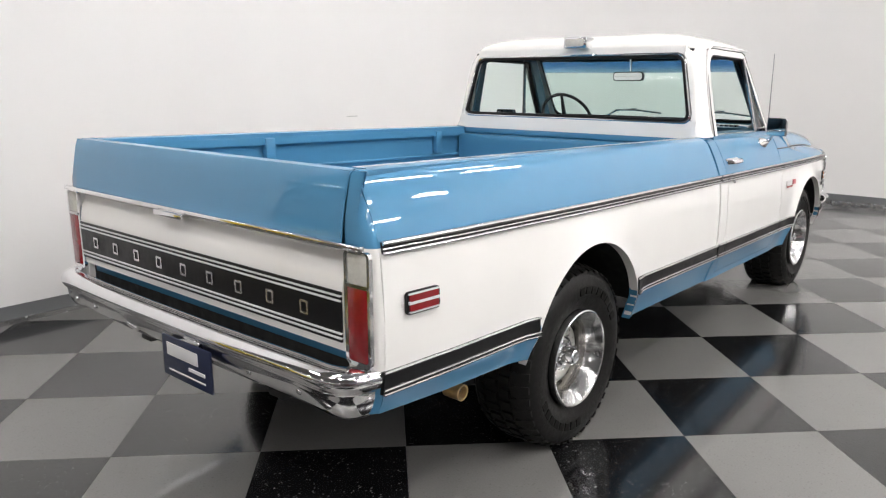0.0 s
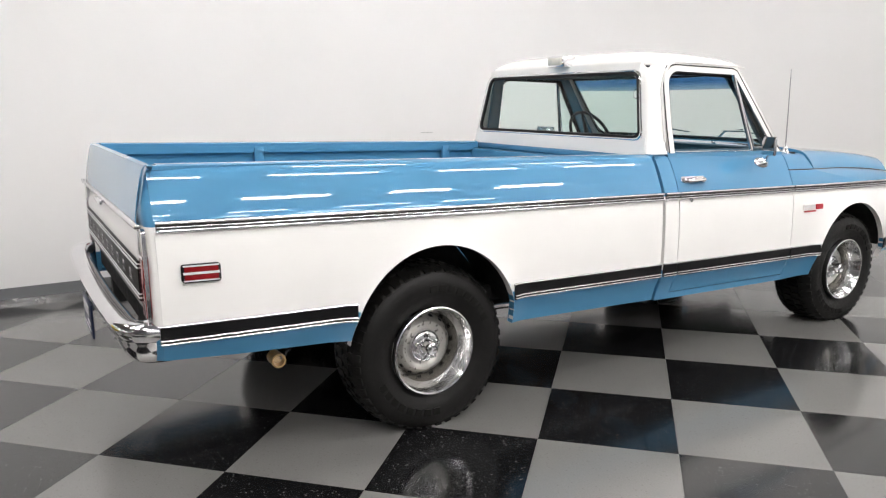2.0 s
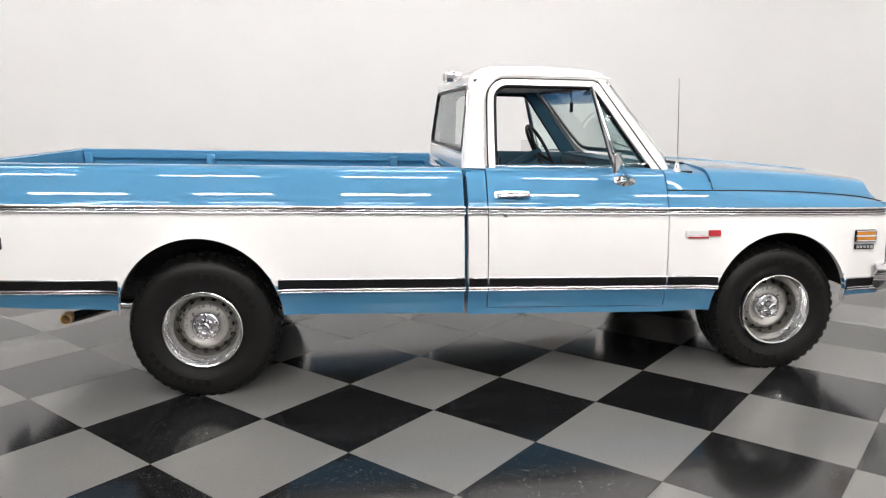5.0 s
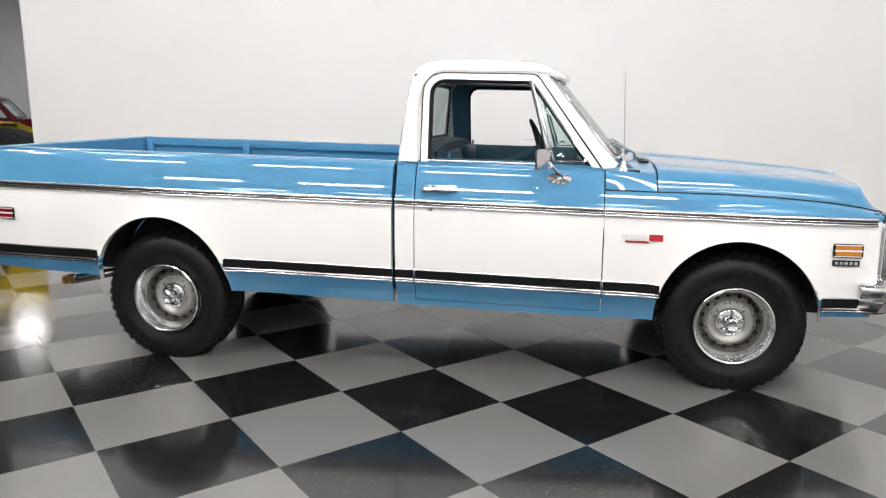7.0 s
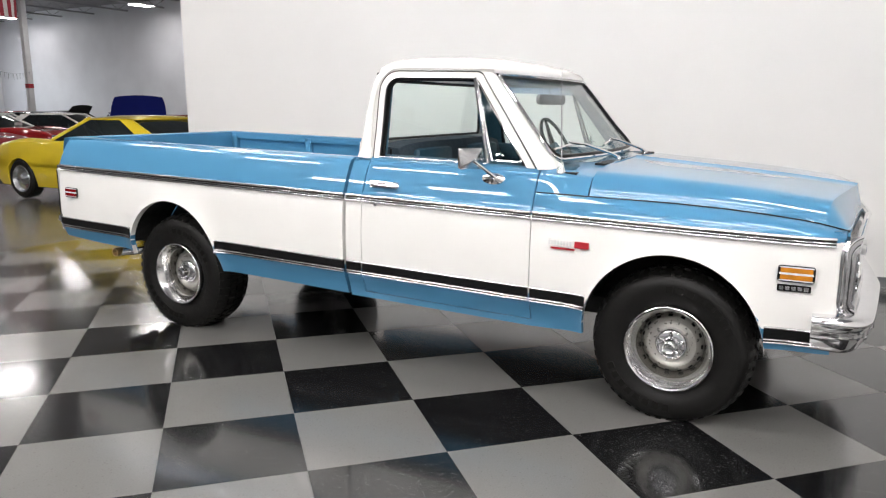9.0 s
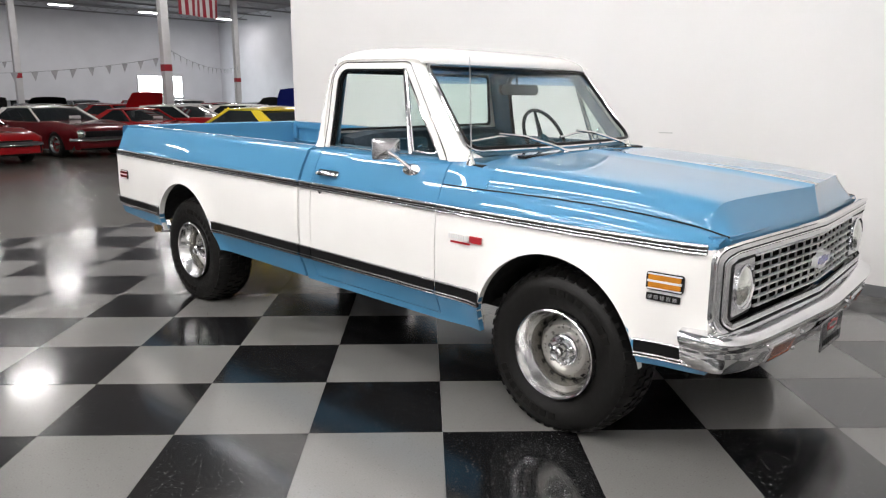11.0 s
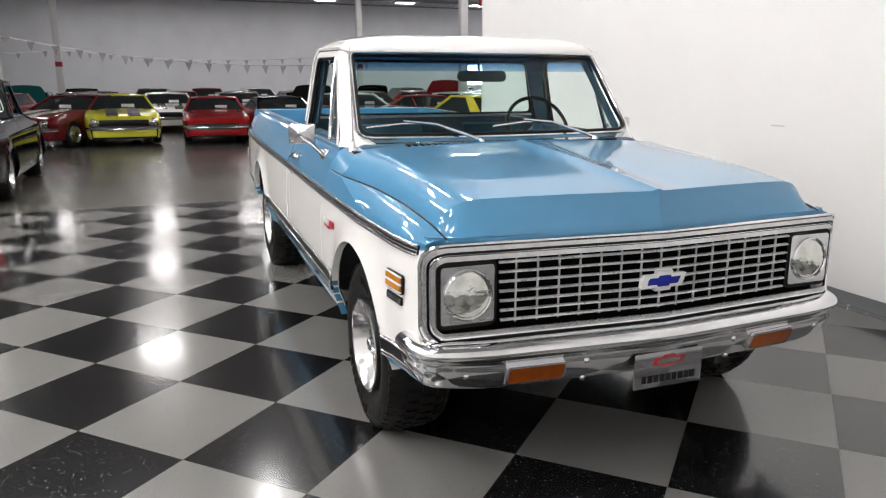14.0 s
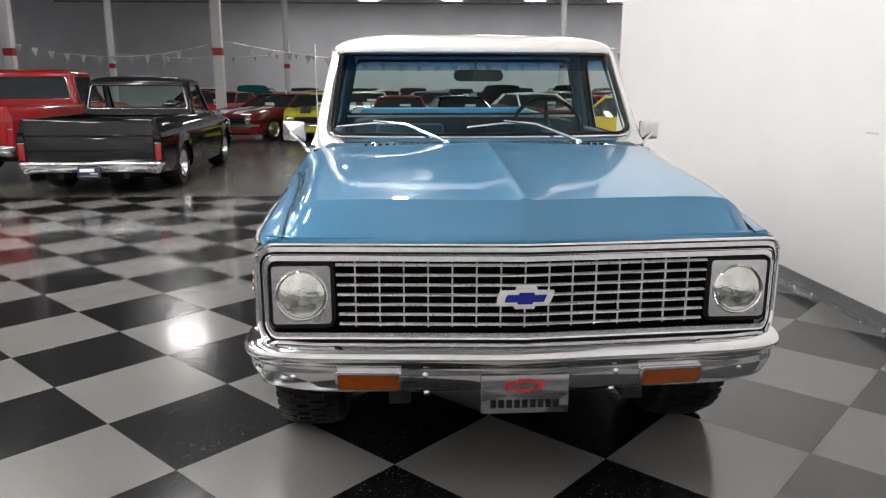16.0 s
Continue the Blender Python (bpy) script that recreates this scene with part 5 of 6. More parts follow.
    P("differential", lathe([(-0.14, 0.03), (-0.09, 0.12), (0, 0.15), (0.09, 0.12), (0.14, 0.03)], n=20, axis="y", centre=(0, REAR_AXLE, 0.36)), DARK)
    P("drive_shaft", tube([(0, 0.1, 0.40), (0, 2.4, 0.50)], 0.035, n=10), DARK)
    P("sump", box(-0.25, 0.25, 2.6, 3.5, 0.34, 0.56, 0.05), DARK)
    if not simple:
        ex = P("exhaust_pipe", tube([(0.62, 1.6, 0.44), (0.62, 0.5, 0.44), (0.64, -0.55, 0.44), (0.76, -0.68, 0.42), (0.86, -0.74, 0.42)], 0.028, n=12), STEEL, "bare steel exhaust pipe")
        P("exhaust_tip", lathe([(0, 0.022), (0.0, 0.030), (0.07, 0.031), (0.07, 0.024), (0.02, 0.022)], n=20, centre=(0.83, -0.74, 0.425), closed=False), BRASS, "tan coloured exhaust tip", ex)
    XF = None
    return tagged(root, label, "pickup truck")


truck = build_truck(pose(-0.037, 0, 0, 0, 0, 0.33), BLUE, WHITE, "pickup_truck", "blue and white vintage long bed pickup truck on chequered floor")


# ---------------------------------------------------------------- the hall's other cars
def build_car(m, paint, label, length=4.75, width=1.86, hood=0.86, deck=0.88, belt=0.90, roof=1.30, ws=(1.5, 2.25), rear=(3.55, 4.2), stripes=None, top=None, hood_up=False, nose="round", under=None, rise=0.66):
    """A coupe with its nose at y = 0 and its tail at y = -length."""
    root = empty("car", m)
    P = lambda n, bm, mt, lab="", par=None, **k: part(n, bm, mt, par or root, lab, **k)
    L, W = length, width / 2
    axles = (0.85, L - 1.05)
    ys = sorted(set([0.0, 0.03, 0.12, 0.3, 0.45] + list(np.linspace(0.5, L - 0.4, 34)) + [L - 0.25, L - 0.08, L - 0.02, L] + [a + 0.36 * math.sin(radians(q)) for a in axles for q in range(-90, 91, 15)] + [a + q for a in axles for q in (-0.362, 0.362)]))
    tz = lambda y: float(np.interp(y, [0, 0.06, 0.25, 0.7, ws[0], rear[1], L - 0.2, L - 0.03, L], [hood - 0.24, hood - 0.12, hood - 0.06, hood - 0.02, belt, deck + 0.02, deck - 0.02, deck - 0.08, deck - 0.2]))
    wx = lambda y: W * float(np.interp(y, [0, 0.15, 0.6, 1.6, L - 1.3, L - 0.3, L], [0.86, 0.94, 0.985, 0.97, 1.0, 0.95, 0.88]))
    rows = []
    for y in ys:
        zb = 0.24
        for a in axles:
            d = (y - a) / 0.36
            if abs(d) < 1:
                zb = max(zb, 0.32 + 0.36 * math.sqrt(1 - d * d))
        t, w = tz(y), wx(y)
        zb = min(zb, t - 0.12)
        crest = 0.055 * math.exp(-((y - axles[0]) / 0.5) ** 2) + 0.045 * math.exp(-((y - axles[1]) / 0.6) ** 2)
        half = [(0.95 * w, zb), (0.985 * w, max(zb + 0.005, 0.40)), (1.0 * w, max(zb + 0.01, 0.52)), (1.0 * w, max(zb + 0.015, 0.62)), (0.985 * w, max(zb + 0.02, lerp(0.6, t, 0.6))), (0.955 * w, t - 0.035 + 0.5 * crest), (0.90 * w, t + 0.7 * crest), (0.84 * w, t + crest), (0.74 * w, t + 0.7 * crest), (0.60 * w, t + 0.012), (0.35 * w, t + 0.017)]
        rows.append([(-x, -y, z) for x, z in half] + [(0.0, -y, t + 0.02)] + [(x, -y, z) for x, z in half[::-1]])
    body = P("body", slab(rows, (0, 0, -0.03)), paint)
    P("underside", box(-W * 0.9, W * 0.9, -L + 0.15, -0.12, 0.2, 0.5), DARK)
    # greenhouse: glass, pillars, roof
    g = []
    for k in range(9):
        v = k / 8
        z = lerp(belt - 0.01, roof - 0.05, v)
        y0, y1, h = lerp(ws[0], ws[1], v), lerp(rear[1], rear[0], v), lerp(W * 0.90, W * 0.70, v)
        g.append((z, y0, y1, h))
    bm = bmesh.new()
    rings = []
    for z, y0, y1, h in g:
        pts = [(-h, y0 + 0.10), (-h * 0.8, y0 + 0.015), (0, y0 - 0.04), (h * 0.8, y0 + 0.015), (h, y0 + 0.10), (h, lerp(y0, y1, 0.5)), (h, y1 - 0.12), (h * 0.8, y1 - 0.02), (0, y1 + 0.03), (-h * 0.8, y1 - 0.02), (-h, y1 - 0.12), (-h, lerp(y0, y1, 0.5))]
        rings.append([bm.verts.new((x, -y, z)) for x, y in pts])
    for a, b in zip(rings, rings[1:]):
        for k in range(12):
            bm.faces.new((a[k], a[(k + 1) % 12], b[(k + 1) % 12], b[k]))
    bm.faces.new(rings[-1])
    cabin = P("window_glass", bm, DARKGLASS, "dark tinted windows")
    tp = top or paint
    z, y0, y1, h = g[-1]
    rr = []
    for y, hh in ((y0 - 0.05, 0.0), (y0 + 0.03, 0.03), (lerp(y0, y1, 0.35), 0.055), (lerp(y0, y1, 0.7), 0.05), (y1 - 0.02, 0.03), (y1 + 0.08, 0.0)):
        rr.append([(h * u * 1.03, -y, roof - 0.055 + hh * (1 - abs(u) ** 3) + 0.004) for u in (-1, -0.9, -0.6, 0, 0.6, 0.9, 1)])
    P("roof", slab(rr, (0, 0, -0.02)), tp)
    for s in (1, -1):
        P("pillar", tube([(s * W * 0.89, -(ws[0] + 0.08), belt), (s * W * 0.70, -(ws[1] + 0.06), roof - 0.05)], 0.03, n=6), tp)
        zq = [(belt - 0.01, rear[1], 0.42), (roof - 0.05, rear[0], 0.26)]
        P("rear_pillar", slab([[(s * lerp(W * 0.905, W * 0.71, k), -(lerp(zq[0][1], zq[1][1], k) + 0.02 - e * lerp(zq[0][2], zq[1][2], k)), lerp(zq[0][0], zq[1][0], k)) for e in (0.0, 0.5, 1.0)] for k in (0, 0.5, 1)], (-s * 0.03, 0, 0)), tp)
    if stripes:
        for s in (1, -1):
            for a, b in ((0.10, ws[0] - 0.08), (rear[1] + 0.05, L - 0.1)):
                P("stripe", slab([[(s * x, -y, tz(y) + 0.022) for x in (0.12, 0.40)] for y in np.linspace(a, b, 9)], (0, 0, -0.012)), stripes, "painted stripe")
    if hood_up:
        P("raised_hood", slab([[(x, -(ws[0] - 0.1) + 0.9 * k * 0.45, belt + 0.05 + 0.9 * k * rise + 0.03 * math.sin(math.pi * k) - 0.10 * k * k * (abs(x) / W) ** 2) for x in np.linspace(-W * 0.78, W * 0.78, 9) * (1 - 0.16 * k ** 3)] for k in np.linspace(0, 1, 9)], (0, -0.02, -0.03)), under or DARK, "hood raised")
    # front
    P("grille", box(-W * 0.62, W * 0.62, -0.06, 0.012, hood - 0.34, hood - 0.19, 0.01), BLACK, "black grille")
    fb = P("front_bumper", tube([(-W * 0.93, -0.22, 0.47), (-W * 0.86, -0.02, 0.47), (-W * 0.4, 0.05, 0.47), (W * 0.4, 0.05, 0.47), (W * 0.86, -0.02, 0.47), (W * 0.93, -0.22, 0.47)], 0.055, n=8, flat=0.6), CHROME if nose != "body" else paint, "slim front bumper")
    P("lower_valance", box(-W * 0.8, W * 0.8, -0.15, -0.01, 0.24, 0.42, 0.02), BLACK if nose == "body" else paint)
    if nose != "hidden":
        for s in (1, -1):
            hl = P("headlamp", lathe([(-0.05, 0.10), (0.012, 0.098), (0.018, 0.085), (0.01, 0.078)], n=20, axis="y", centre=(s * W * 0.75, 0, hood - 0.25), closed=False), CHROME, "round headlamp")
            P("lens", lathe([(0.0, 0.082), (0.018, 0.06), (0.026, 0.0005)], n=20, axis="y", centre=(s * W * 0.75, 0, hood - 0.25), closed=False), HEADLENS, "", hl)
    P("rear_bumper", tube([(-W * 0.92, -L + 0.2, 0.5), (-W * 0.8, -L - 0.02, 0.5), (W * 0.8, -L - 0.02, 0.5), (W * 0.92, -L + 0.2, 0.5)], 0.055, n=8, flat=0.6), CHROME, "slim rear bumper")
    P("windscreen_card", box(-0.34, -0.02, -ws[0] - 0.12, -ws[0] - 0.10, belt, belt + 0.13), PALEBAR, "white price card behind the glass")
    for a in axles:
        for s in (1, -1):
            hub = empty("wheel", pose(s * (W - 0.02), -a, 0.325))
            hub.parent = root
            part("tyre", lathe([(s * q, r) for q, r in ((-0.22, 0.2), (-0.225, 0.28), (-0.2, 0.32), (-0.1, 0.325), (-0.03, 0.32), (-0.005, 0.29), (-0.01, 0.22))], n=32, closed=False), RUBBER, hub)
            part("rim", lathe([(s * q, r) for q, r in ((-0.01, 0.222), (0.0, 0.212), (-0.05, 0.19), (-0.06, 0.11), (-0.02, 0.06), (-0.015, 0.0005))], n=32, closed=False), STEEL, hub, "bright wheel rim")
    return tagged(root, label, "car", "parked cars")


STRIPE_BLACK, CREAM = BLACK, WHITE
short = lambda y: float(np.interp(y, [-1.6, -1.25, -0.50, 0.45, 1.385, 5.0], [-1.1, -0.75, -0.195, 0.755, 1.385, 5.0]))
build_truck(pose(4.66, -4.57, 0, 0, 0, 181.5), BLACK_PAINT, BLACK_PAINT, "black_pickup", "lowered glossy black vintage pickup parked on the concrete", simple=True, remap=short, drop=0.19)
build_truck(pose(7.05, -5.6, 0, 0, 0, 177), CRIMSON, CRIMSON, "red_pickup", "glossy red pickup parked beside the black one", simple=True, remap=short, drop=0.05, pane=DARKGLASS)

V = dict(length=4.65, width=1.78, hood=0.74, deck=0.82, belt=0.84, roof=1.22, ws=(1.75, 2.35), rear=(3.0, 3.75))
build_car(pose(2.75, -13.90, 0, 0, 0, 5), LIME, "lime yellow muscle coupe with two black hood stripes", stripes=STRIPE_BLACK)
build_car(pose(0.5, -13.80, 0, 0, 0, -1), RED_PAINT, "low red sports car with hidden headlamps", nose="hidden", **V)
build_car(pose(-1.70, -13.40, 0, 0, 0, 8), RED_PAINT, "low red sports car with a dark roof", nose="hidden", top=BLACK_PAINT, **V)
build_car(pose(-4.3, -14.40, 0, 0, 0, 12), MAROON, "dark red coupe with a cream top", top=CREAM)
build_car(pose(-6.9, -14.50, 0, 0, 0, 14), RED_PAINT, "low red sports car beside the coupes", nose="hidden", **V)
build_car(pose(5.1, -13.80, 0, 0, 0, -28), MAROON, "maroon muscle coupe with broad white hood stripes", stripes=CREAM)
build_car(pose(-3.85, -8.75, 0, 0, 0, 181), YELLOW, "bright yellow muscle coupe behind the display wall", length=4.95, width=1.98, hood=0.94, deck=0.98, belt=0.97, roof=1.36, ws=(1.55, 2.25), rear=(3.2, 4.1))
# second row
build_car(pose(1.6, -19.40, 0, 0, 0, 3), WHITE, "white coupe with two grey stripes", stripes=OLIVE)
build_car(pose(4.6, -20.10, 0, 0, 0, 0), OLIVE, "olive coupe in the second row")
build_car(pose(7.4, -19.30, 0, 0, 0, -6), RED_PAINT, "red station wagon in the second row", rear=(4.2, 4.5))
build_car(pose(-0.9, -19.60, 0, 0, 0, 4), GREY_PAINT, "silver grey coupe in the second row")
build_car(pose(-3.4, -19.80, 0, 0, 0, 6), BLACK_PAINT, "black coupe with its hood raised", hood_up=True)
build_car(pose(-6.0, -20.10, 0, 0, 0, 6), BROWN, "brown coupe in the second row")
build_car(pose(-8.6, -19.80, 0, 0, 0, 10), RED_PAINT, "red coupe with its red hood raised", hood_up=True, under=RED_PAINT, rise=0.85)
build_car(pose(-11.2, -19.40, 0, 0, 0, 12), WHITE, "white hardtop with dark glass")
build_car(pose(-9.2, -15.6, 0, 0, 0, 24), RED_PAINT, "red convertible with a raised cream top", top=CREAM)
build_car(pose(-12.0, -15.8, 0, 0, 0, 26), BLACK_PAINT, "black hardtop with a cream roof", top=CREAM)
# third row
for k, (x, pnt, lab, up) in enumerate(((9.8, BLACK_PAINT, "black coupe in the far row", False), (7.0, TEAL, "teal coupe in the far row", True), (4.2, GREY_PAINT, "grey coupe in the far row", False), (1.4, MAROON, "maroon coupe in the far row", False), (-1.4, BLACK_PAINT, "black sedan in the far row", False), (-4.2, RED_PAINT, "red coupe in the far row", False), (-7.0, BLACK_PAINT, "black coupe with a raised hood", True), (-9.8, MAROON, "maroon hardtop in the far row", False), (-12.6, BLACK_PAINT, "black coupe by the column", False), (-15.4, RED_PAINT, "red coupe near the far window", False), (-18.2, BLACK_PAINT, "black hardtop near the far window", False))):
    build_car(pose(x, -25.6 - 0.3 * (k % 3), 0, 0, 0, 4 * (k % 3) - 4), pnt, lab, hood_up=up, under=pnt)
for k, (x, pnt, lab, up) in enumerate(((11.0, WHITE, "white sedan in the last row", False), (8.2, MAROON, "maroon sedan in the last row", False), (5.4, BLACK_PAINT, "black sedan in the last row", False), (2.6, GREY_PAINT, "grey hardtop in the last row", False), (-0.2, RED_PAINT, "red hardtop in the last row", False), (-3.0, WHITE, "white hardtop in the last row", False), (-5.8, NAVY, "navy sedan in the last row", False), (-8.6, BLACK_PAINT, "black hardtop in the last row", False), (-11.4, GREY_PAINT, "grey sedan in the last row", False), (-14.2, RED_PAINT, "red sedan in the last row", False), (-17.0, WHITE, "white coupe in the last row", False))):
    build_car(pose(x, -31.6 - 0.4 * (k % 2), 0, 0, 0, 5 * (k % 3) - 5), pnt, lab, hood_up=up, under=pnt, roof=1.42, belt=0.96)
build_car(pose(-15.0, -21.5, 0, 0, 0, 20), BLACK_PAINT, "black coupe with a raised black hood", hood_up=True)
build_car(pose(-8.0, -11.0, 0, 0, 0, -35), NAVY, "navy coupe with its blue hood raised", hood_up=True, under=NAVY, hood=0.94, belt=1.0, roof=1.38, width=1.7, rise=0.8)
build_truck(pose(-11.2, -14.2, 0.0, 0, 0, 30), MAROON, MAROON, "dark_red_pickup", "small dark red pickup by the far wall", simple=True, remap=short)


# ---------------------------------------------------------------- columns, flag, pennants, window
COLRED = mat("red_column_band", (0.35, 0.02, 0.03), 0.5, vary=0.08)
for x, y in ((6.09, -17.4), (6.5, -34.0), (-8.9, -20.2), (-8.3, -34.0), (12.7, -18.0), (15.6, -34.0), (-20.0, -34.0)):
    col = empty("column", pose(x, y, 0))
    part("shaft", box(-0.14, 0.14, -0.14, 0.14, 0.0, CEIL, 0.012), COLUMN, col)
    part("base_plate", box(-0.25, 0.25, -0.25, 0.25, -0.006, 0.03, 0.004), COLUMN, col)
    part("red_band", box(-0.144, 0.144, -0.144, 0.144, 2.42, 2.65), COLRED, col, "red painted band")
    tagged(col, "white square steel column with a red band", "column", "hall columns")

FLAGRED = mat("flag_red_cloth", (0.30, 0.02, 0.035), 0.8, vary=0.08, bump=0.2, bscale=200)
FLAGWHITE = mat("flag_white_cloth", (0.62, 0.60, 0.58), 0.8, vary=0.05, bump=0.2, bscale=200)
FLAGBLUE = mat("flag_blue_cloth", (0.02, 0.03, 0.12), 0.8, vary=0.05, bump=0.2, bscale=200)
flag = empty("flag", pose(-10.55, -20.7, 0, 0, 0, 20))
for k in range(13):
    x0, x1 = -1.0 + 2.0 * k / 13, -1.0 + 2.0 * (k + 1) / 13
    zt = 6.35
    wave = lambda x, z: 0.035 * math.sin(6 * x + 1.2 * z)
    part("stripe", slab([[(x, wave(x, z), z) for x in (x0, (x0 + x1) / 2, x1)] for z in np.linspace(4.42, zt, 7)], (0, 0.006, 0)), FLAGRED if k % 2 == 0 else FLAGWHITE, flag)
part("flag_pole", tube([(-1.1, 0, 6.36), (1.1, 0, 6.36)], 0.02, n=8), STEEL, flag)
for x in (-1.0, 1.0):
    part("flag_cord", tube([(x, 0, 6.36), (x, 0, CEIL)], 0.006, n=5), STEEL, flag)
tagged(flag, "red and white striped flag hanging below the deck", "flag")

PENNANT = mat("grey_pennant_cloth", (0.46, 0.46, 0.49), 0.8, vary=0.2, scale=3)


def pennant_string(x0, y0, x1, y1, z, sag, n):
    """A cord of small triangular pennants between two points."""
    root = empty("pennant_string", pose(x0, y0, z))
    at = lambda t: Vector(((x1 - x0) * t, (y1 - y0) * t, -sag * 4 * t * (1 - t)))
    part("cord", tube([at(t) for t in np.linspace(0, 1, 25)], 0.008, n=4), STEEL, root)
    d = Vector((x1 - x0, y1 - y0, 0)).normalized()
    for k in range(n):
        p = at((k + 0.5) / n)
        bm = bmesh.new()
        o = Vector((-d.y, d.x, 0)) * 0.006
        tri = (p - d * 0.11, p + d * 0.11, p - Vector((0, 0, 0.28)) + o * (k % 5 - 2) * 4 + d * 0.02 * (k % 3 - 1))
        a = [bm.verts.new(v) for v in tri]
        b = [bm.verts.new(v + o) for v in tri]
        bm.faces.new(a)
        bm.faces.new(b[::-1])
        for q in range(3):
            bm.faces.new((a[q], b[q], b[(q + 1) % 3], a[(q + 1) % 3]))
        part("pennant", bm, PENNANT, root, smooth=0)
    return tagged(root, "string of small grey triangular pennants", "pennants", "pennant strings")


pennant_string(6.09, -17.6, 12.7, -18.1, 2.85, 0.45, 13)
pennant_string(-8.9, -20.4, 6.09, -17.6, 2.9, 0.75, 25)
pennant_string(-8.9, -20.4, -20.0, -33.8, 3.3, 0.4, 16)
pennant_string(-8.3, -34.2, 6.5, -34.2, 3.2, 0.4, 16)
pennant_string(6.5, -34.2, 15.6, -34.2, 3.2, 0.25, 8)

DAY = mat("bright_daylight_pane", (0.9, 0.95, 1.0), 0.4, vary=0, emit=12.0, ecol=(0.85, 0.93, 1.0))
win = empty("window_1", pose(-22.0, HY0, 0))
part("window_frame", box(-1.75, 1.75, 0.0, 0.05, 1.5, 3.15, 0.01), COLUMN, win)
for k in range(4):
    part("pane", box(-1.66 + 0.84 * k, -0.88 + 0.84 * k, 0.05, 0.056, 1.58, 3.07), DAY, win, "bright daylit pane")
tagged(win, "bright daylit window in the far wall", "window", kind="structure")


# ---------------------------------------------------------------- chequered floor
TA, TO = 0.6096 / math.sqrt(2), (0.84, 1.608)
EDGE_Y, EDGE_X = -3.72, 14.0


def tile_mat(name, base, fleck, amount, speck, rough):
    """Flecked vinyl tile with faint scuffs and a slight difference from tile to tile."""
    m = mat(name, base, rough, coat=0.35, vary=0.0, coat_rough=0.09)
    nt = m.node_tree
    b = nt.nodes["Principled BSDF"]
    geo = nt.nodes.new("ShaderNodeNewGeometry")

    def noise_node(scale, detail, rough_n=0.55):
        n = nt.nodes.new("ShaderNodeTexNoise")
        n.inputs["Scale"].default_value, n.inputs["Detail"].default_value, n.inputs["Roughness"].default_value = scale, detail, rough_n
        nt.links.new(geo.outputs["Position"], n.inputs["Vector"])
        return n

    def span(src, a, z, lo, hi):
        r = nt.nodes.new("ShaderNodeMapRange")
        for key, v in (("From Min", a), ("From Max", z), ("To Min", lo), ("To Max", hi)):
            r.inputs[key].default_value = v
        nt.links.new(src, r.inputs["Value"])
        return r.outputs["Result"]

    def mixed(kind, fac, a, c):
        x = nt.nodes.new("ShaderNodeMix")
        x.data_type, x.blend_type = "RGBA", kind
        if isinstance(fac, float):
            x.inputs["Factor"].default_value = fac
        else:
            nt.links.new(fac, x.inputs["Factor"])
        for key, v in (("A", a), ("B", c)):
            if isinstance(v, tuple):
                x.inputs[key].default_value = (*v, 1)
            else:
                nt.links.new(v, x.inputs[key])
        return x.outputs["Result"]

    info = nt.nodes.new("ShaderNodeObjectInfo")
    cells = nt.nodes.new("ShaderNodeTexVoronoi")
    cells.inputs["Scale"].default_value = speck
    warp = nt.nodes.new("ShaderNodeVectorMath")
    warp.operation = "MULTIPLY_ADD"
    warp.inputs[1].default_value = (0.014, 0.014, 0.0)
    nt.links.new(noise_node(60, 2).outputs["Color"], warp.inputs[0])
    nt.links.new(geo.outputs["Position"], warp.inputs[2])
    nt.links.new(warp.outputs["Vector"], cells.inputs["Vector"])
    chance = nt.nodes.new("ShaderNodeSeparateColor")
    nt.links.new(cells.outputs["Color"], chance.inputs[0])
    dots = nt.nodes.new("ShaderNodeMath")
    dots.operation = "MULTIPLY"
    nt.links.new(span(cells.outputs["Distance"], 0.14, 0.34, 1.0, 0.0), dots.inputs[0])
    nt.links.new(span(chance.outputs[0], 1 - amount, 1.02 - amount, 0.0, 1.0), dots.inputs[1])
    col = mixed("MIX", dots.outputs[0], base, fleck)
    col = mixed("MULTIPLY", 1.0, col, span(noise_node(140, 3).outputs["Fac"], 0.3, 0.7, 0.94, 1.06))
    col = mixed("MULTIPLY", 1.0, col, span(noise_node(1.6, 5).outputs["Fac"], 0.25, 0.75, 0.95, 1.05))
    col = mixed("MULTIPLY", 1.0, col, span(info.outputs["Random"], 0, 1, 0.95, 1.05))
    nt.links.new(col, b.inputs["Base Color"])
    nt.links.new(span(noise_node(3.5, 8, 0.65).outputs["Fac"], 0.3, 0.7, rough * 0.85, rough * 1.1), b.inputs["Roughness"])
    bp = nt.nodes.new("ShaderNodeBump")
    bp.inputs["Strength"].default_value, bp.inputs["Distance"].default_value = 0.08, 0.003
    nt.links.new(noise_node(9, 5).outputs["Fac"], bp.inputs["Height"])
    nt.links.new(bp.outputs["Normal"], b.inputs["Normal"])
    return m


GREYTILE = tile_mat("grey_vinyl_tile", (0.156, 0.153, 0.147), (0.132, 0.128, 0.122), 0.30, 70, 0.20)
BLACKTILE = tile_mat("black_vinyl_tile", (0.0065, 0.0065, 0.007), (0.13, 0.13, 0.128), 0.22, 85, 0.17)
tagged(part("floor", box(WALL_X - 0.2, EDGE_X, EDGE_Y, FRONT_Y + 0.2, -0.2, -0.005), BASEGREY), "glossy grey and black chequered vinyl tile floor", "floor", kind="structure")
floor = bpy.data.objects["floor"]


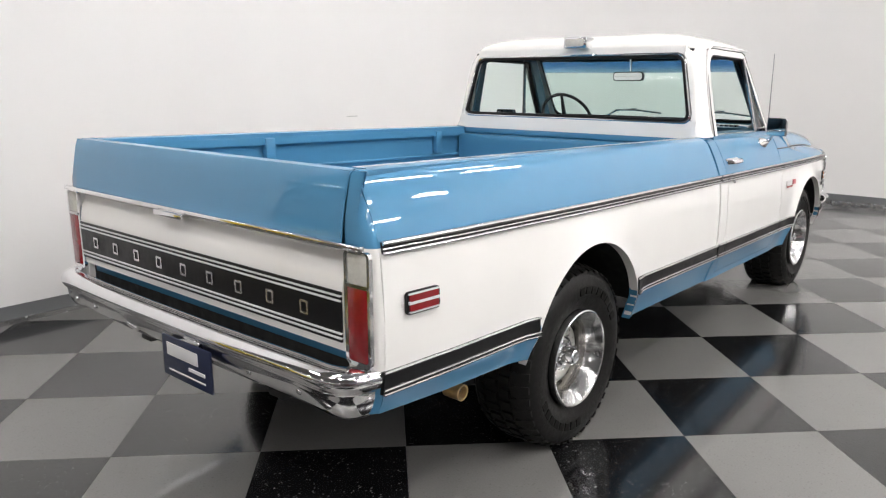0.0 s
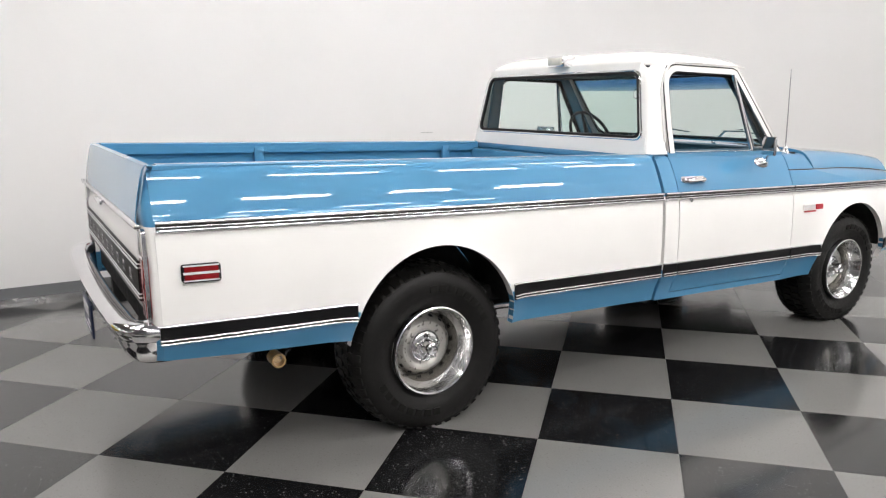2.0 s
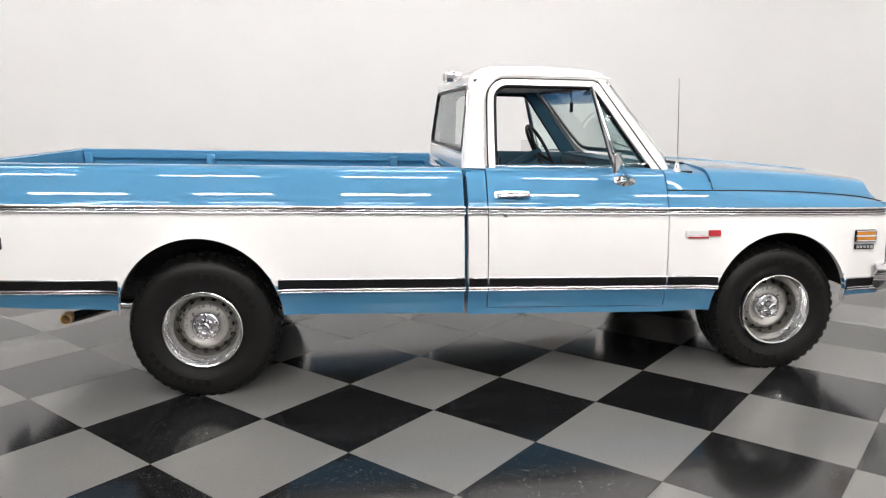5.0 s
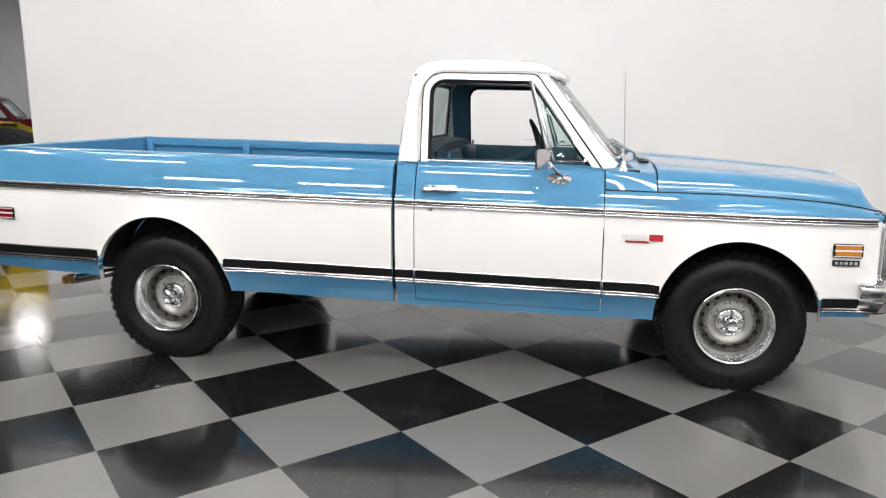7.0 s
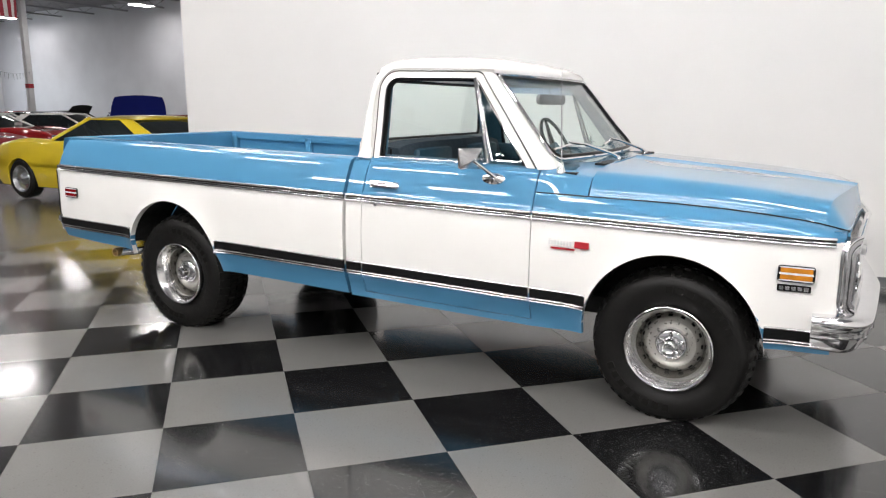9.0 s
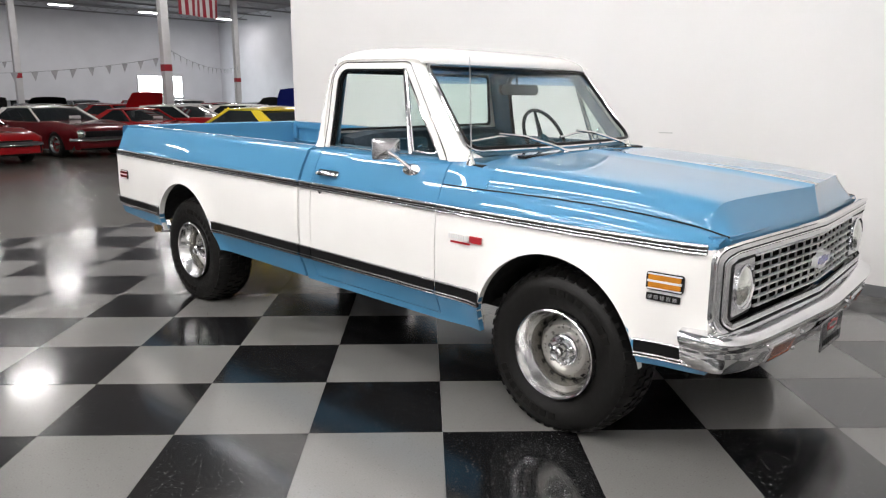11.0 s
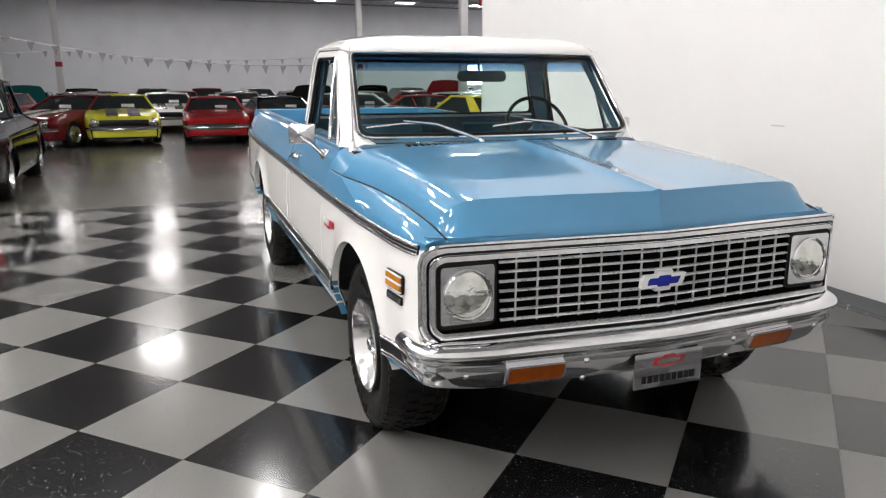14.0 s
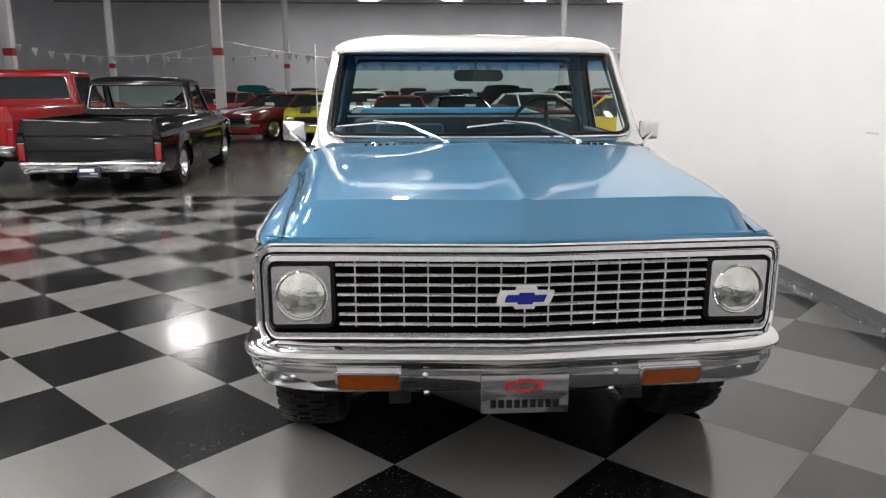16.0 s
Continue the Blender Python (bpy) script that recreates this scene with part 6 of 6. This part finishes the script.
def clip(poly, axis, limit, keep):
    out = []
    for a, b in zip(poly, poly[1:] + poly[:1]):
        ia, ib = keep * (a[axis] - limit) >= 0, keep * (b[axis] - limit) >= 0
        if ia:
            out.append(a)
        if ia != ib:
            t = (limit - a[axis]) / (b[axis] - a[axis])
            out.append((lerp(a[0], b[0], t), lerp(a[1], b[1], t)))
    return out


def tile_mesh(name, m):
    g, h = TA - 0.0011, 0.0005
    bm = bmesh.new()
    top = [bm.verts.new(p) for p in ((0, -g + h, 0), (g - h, 0, 0), (0, g - h, 0), (-g + h, 0, 0))]
    low = [bm.verts.new(p) for p in ((0, -g, -0.0008), (g, 0, -0.0008), (0, g, -0.0008), (-g, 0, -0.0008))]
    foot = [bm.verts.new((v.co.x, v.co.y, -0.005)) for v in low]
    bm.faces.new(top)
    for a, b in ((low, top), (foot, low)):
        for k in range(4):
            bm.faces.new((a[k], a[(k + 1) % 4], b[(k + 1) % 4], b[k]))
    me = bpy.data.meshes.new(name)
    bm.to_mesh(me)
    bm.free()
    me.materials.append(m)
    return me


TILES = (tile_mesh("grey_tile", GREYTILE), tile_mesh("black_tile", BLACKTILE))
cells = []
for i in range(-40, 41):
    for j in range(-40, 41):
        x, y = TO[0] + TA * (i - j), TO[1] + TA * (i + j + 1)
        if WALL_X - 0.45 < x < EDGE_X + 0.45 and EDGE_Y - 0.45 < y < FRONT_Y + 0.45:
            cells.append((x, y, (i + j) % 2))
inside = [c for c in cells if c[0] < EDGE_X - TA and c[1] > EDGE_Y + TA]
inside.sort(key=lambda c: math.hypot(c[0] - 1.0, c[1] - 2.0))
near, rest = inside[:300], inside[300:] + [c for c in cells if c not in set(inside)]
for x, y, k in near:
    ob = new("tile", TILES[k])
    ob.location = (x, y, 0)
    ob.parent = floor
bm = bmesh.new()
for x, y, k in rest:
    g = TA - 0.0011
    poly = clip(clip([(x, y - g), (x + g, y), (x, y + g), (x - g, y)], 1, EDGE_Y, 1), 0, EDGE_X, -1)
    if len(poly) > 2:
        top = [bm.verts.new((a, b, 0)) for a, b in poly]
        low = [bm.verts.new((a, b, -0.005)) for a, b in poly]
        f = bm.faces.new(top)
        f.material_index = k
        for q in range(len(top)):
            f = bm.faces.new((top[q], low[q], low[(q + 1) % len(top)], top[(q + 1) % len(top)]))
            f.material_index = k
tagged(part("outer_tiles", bm, [GREYTILE, BLACKTILE], floor, smooth=0, weld=False), kind="stuff")
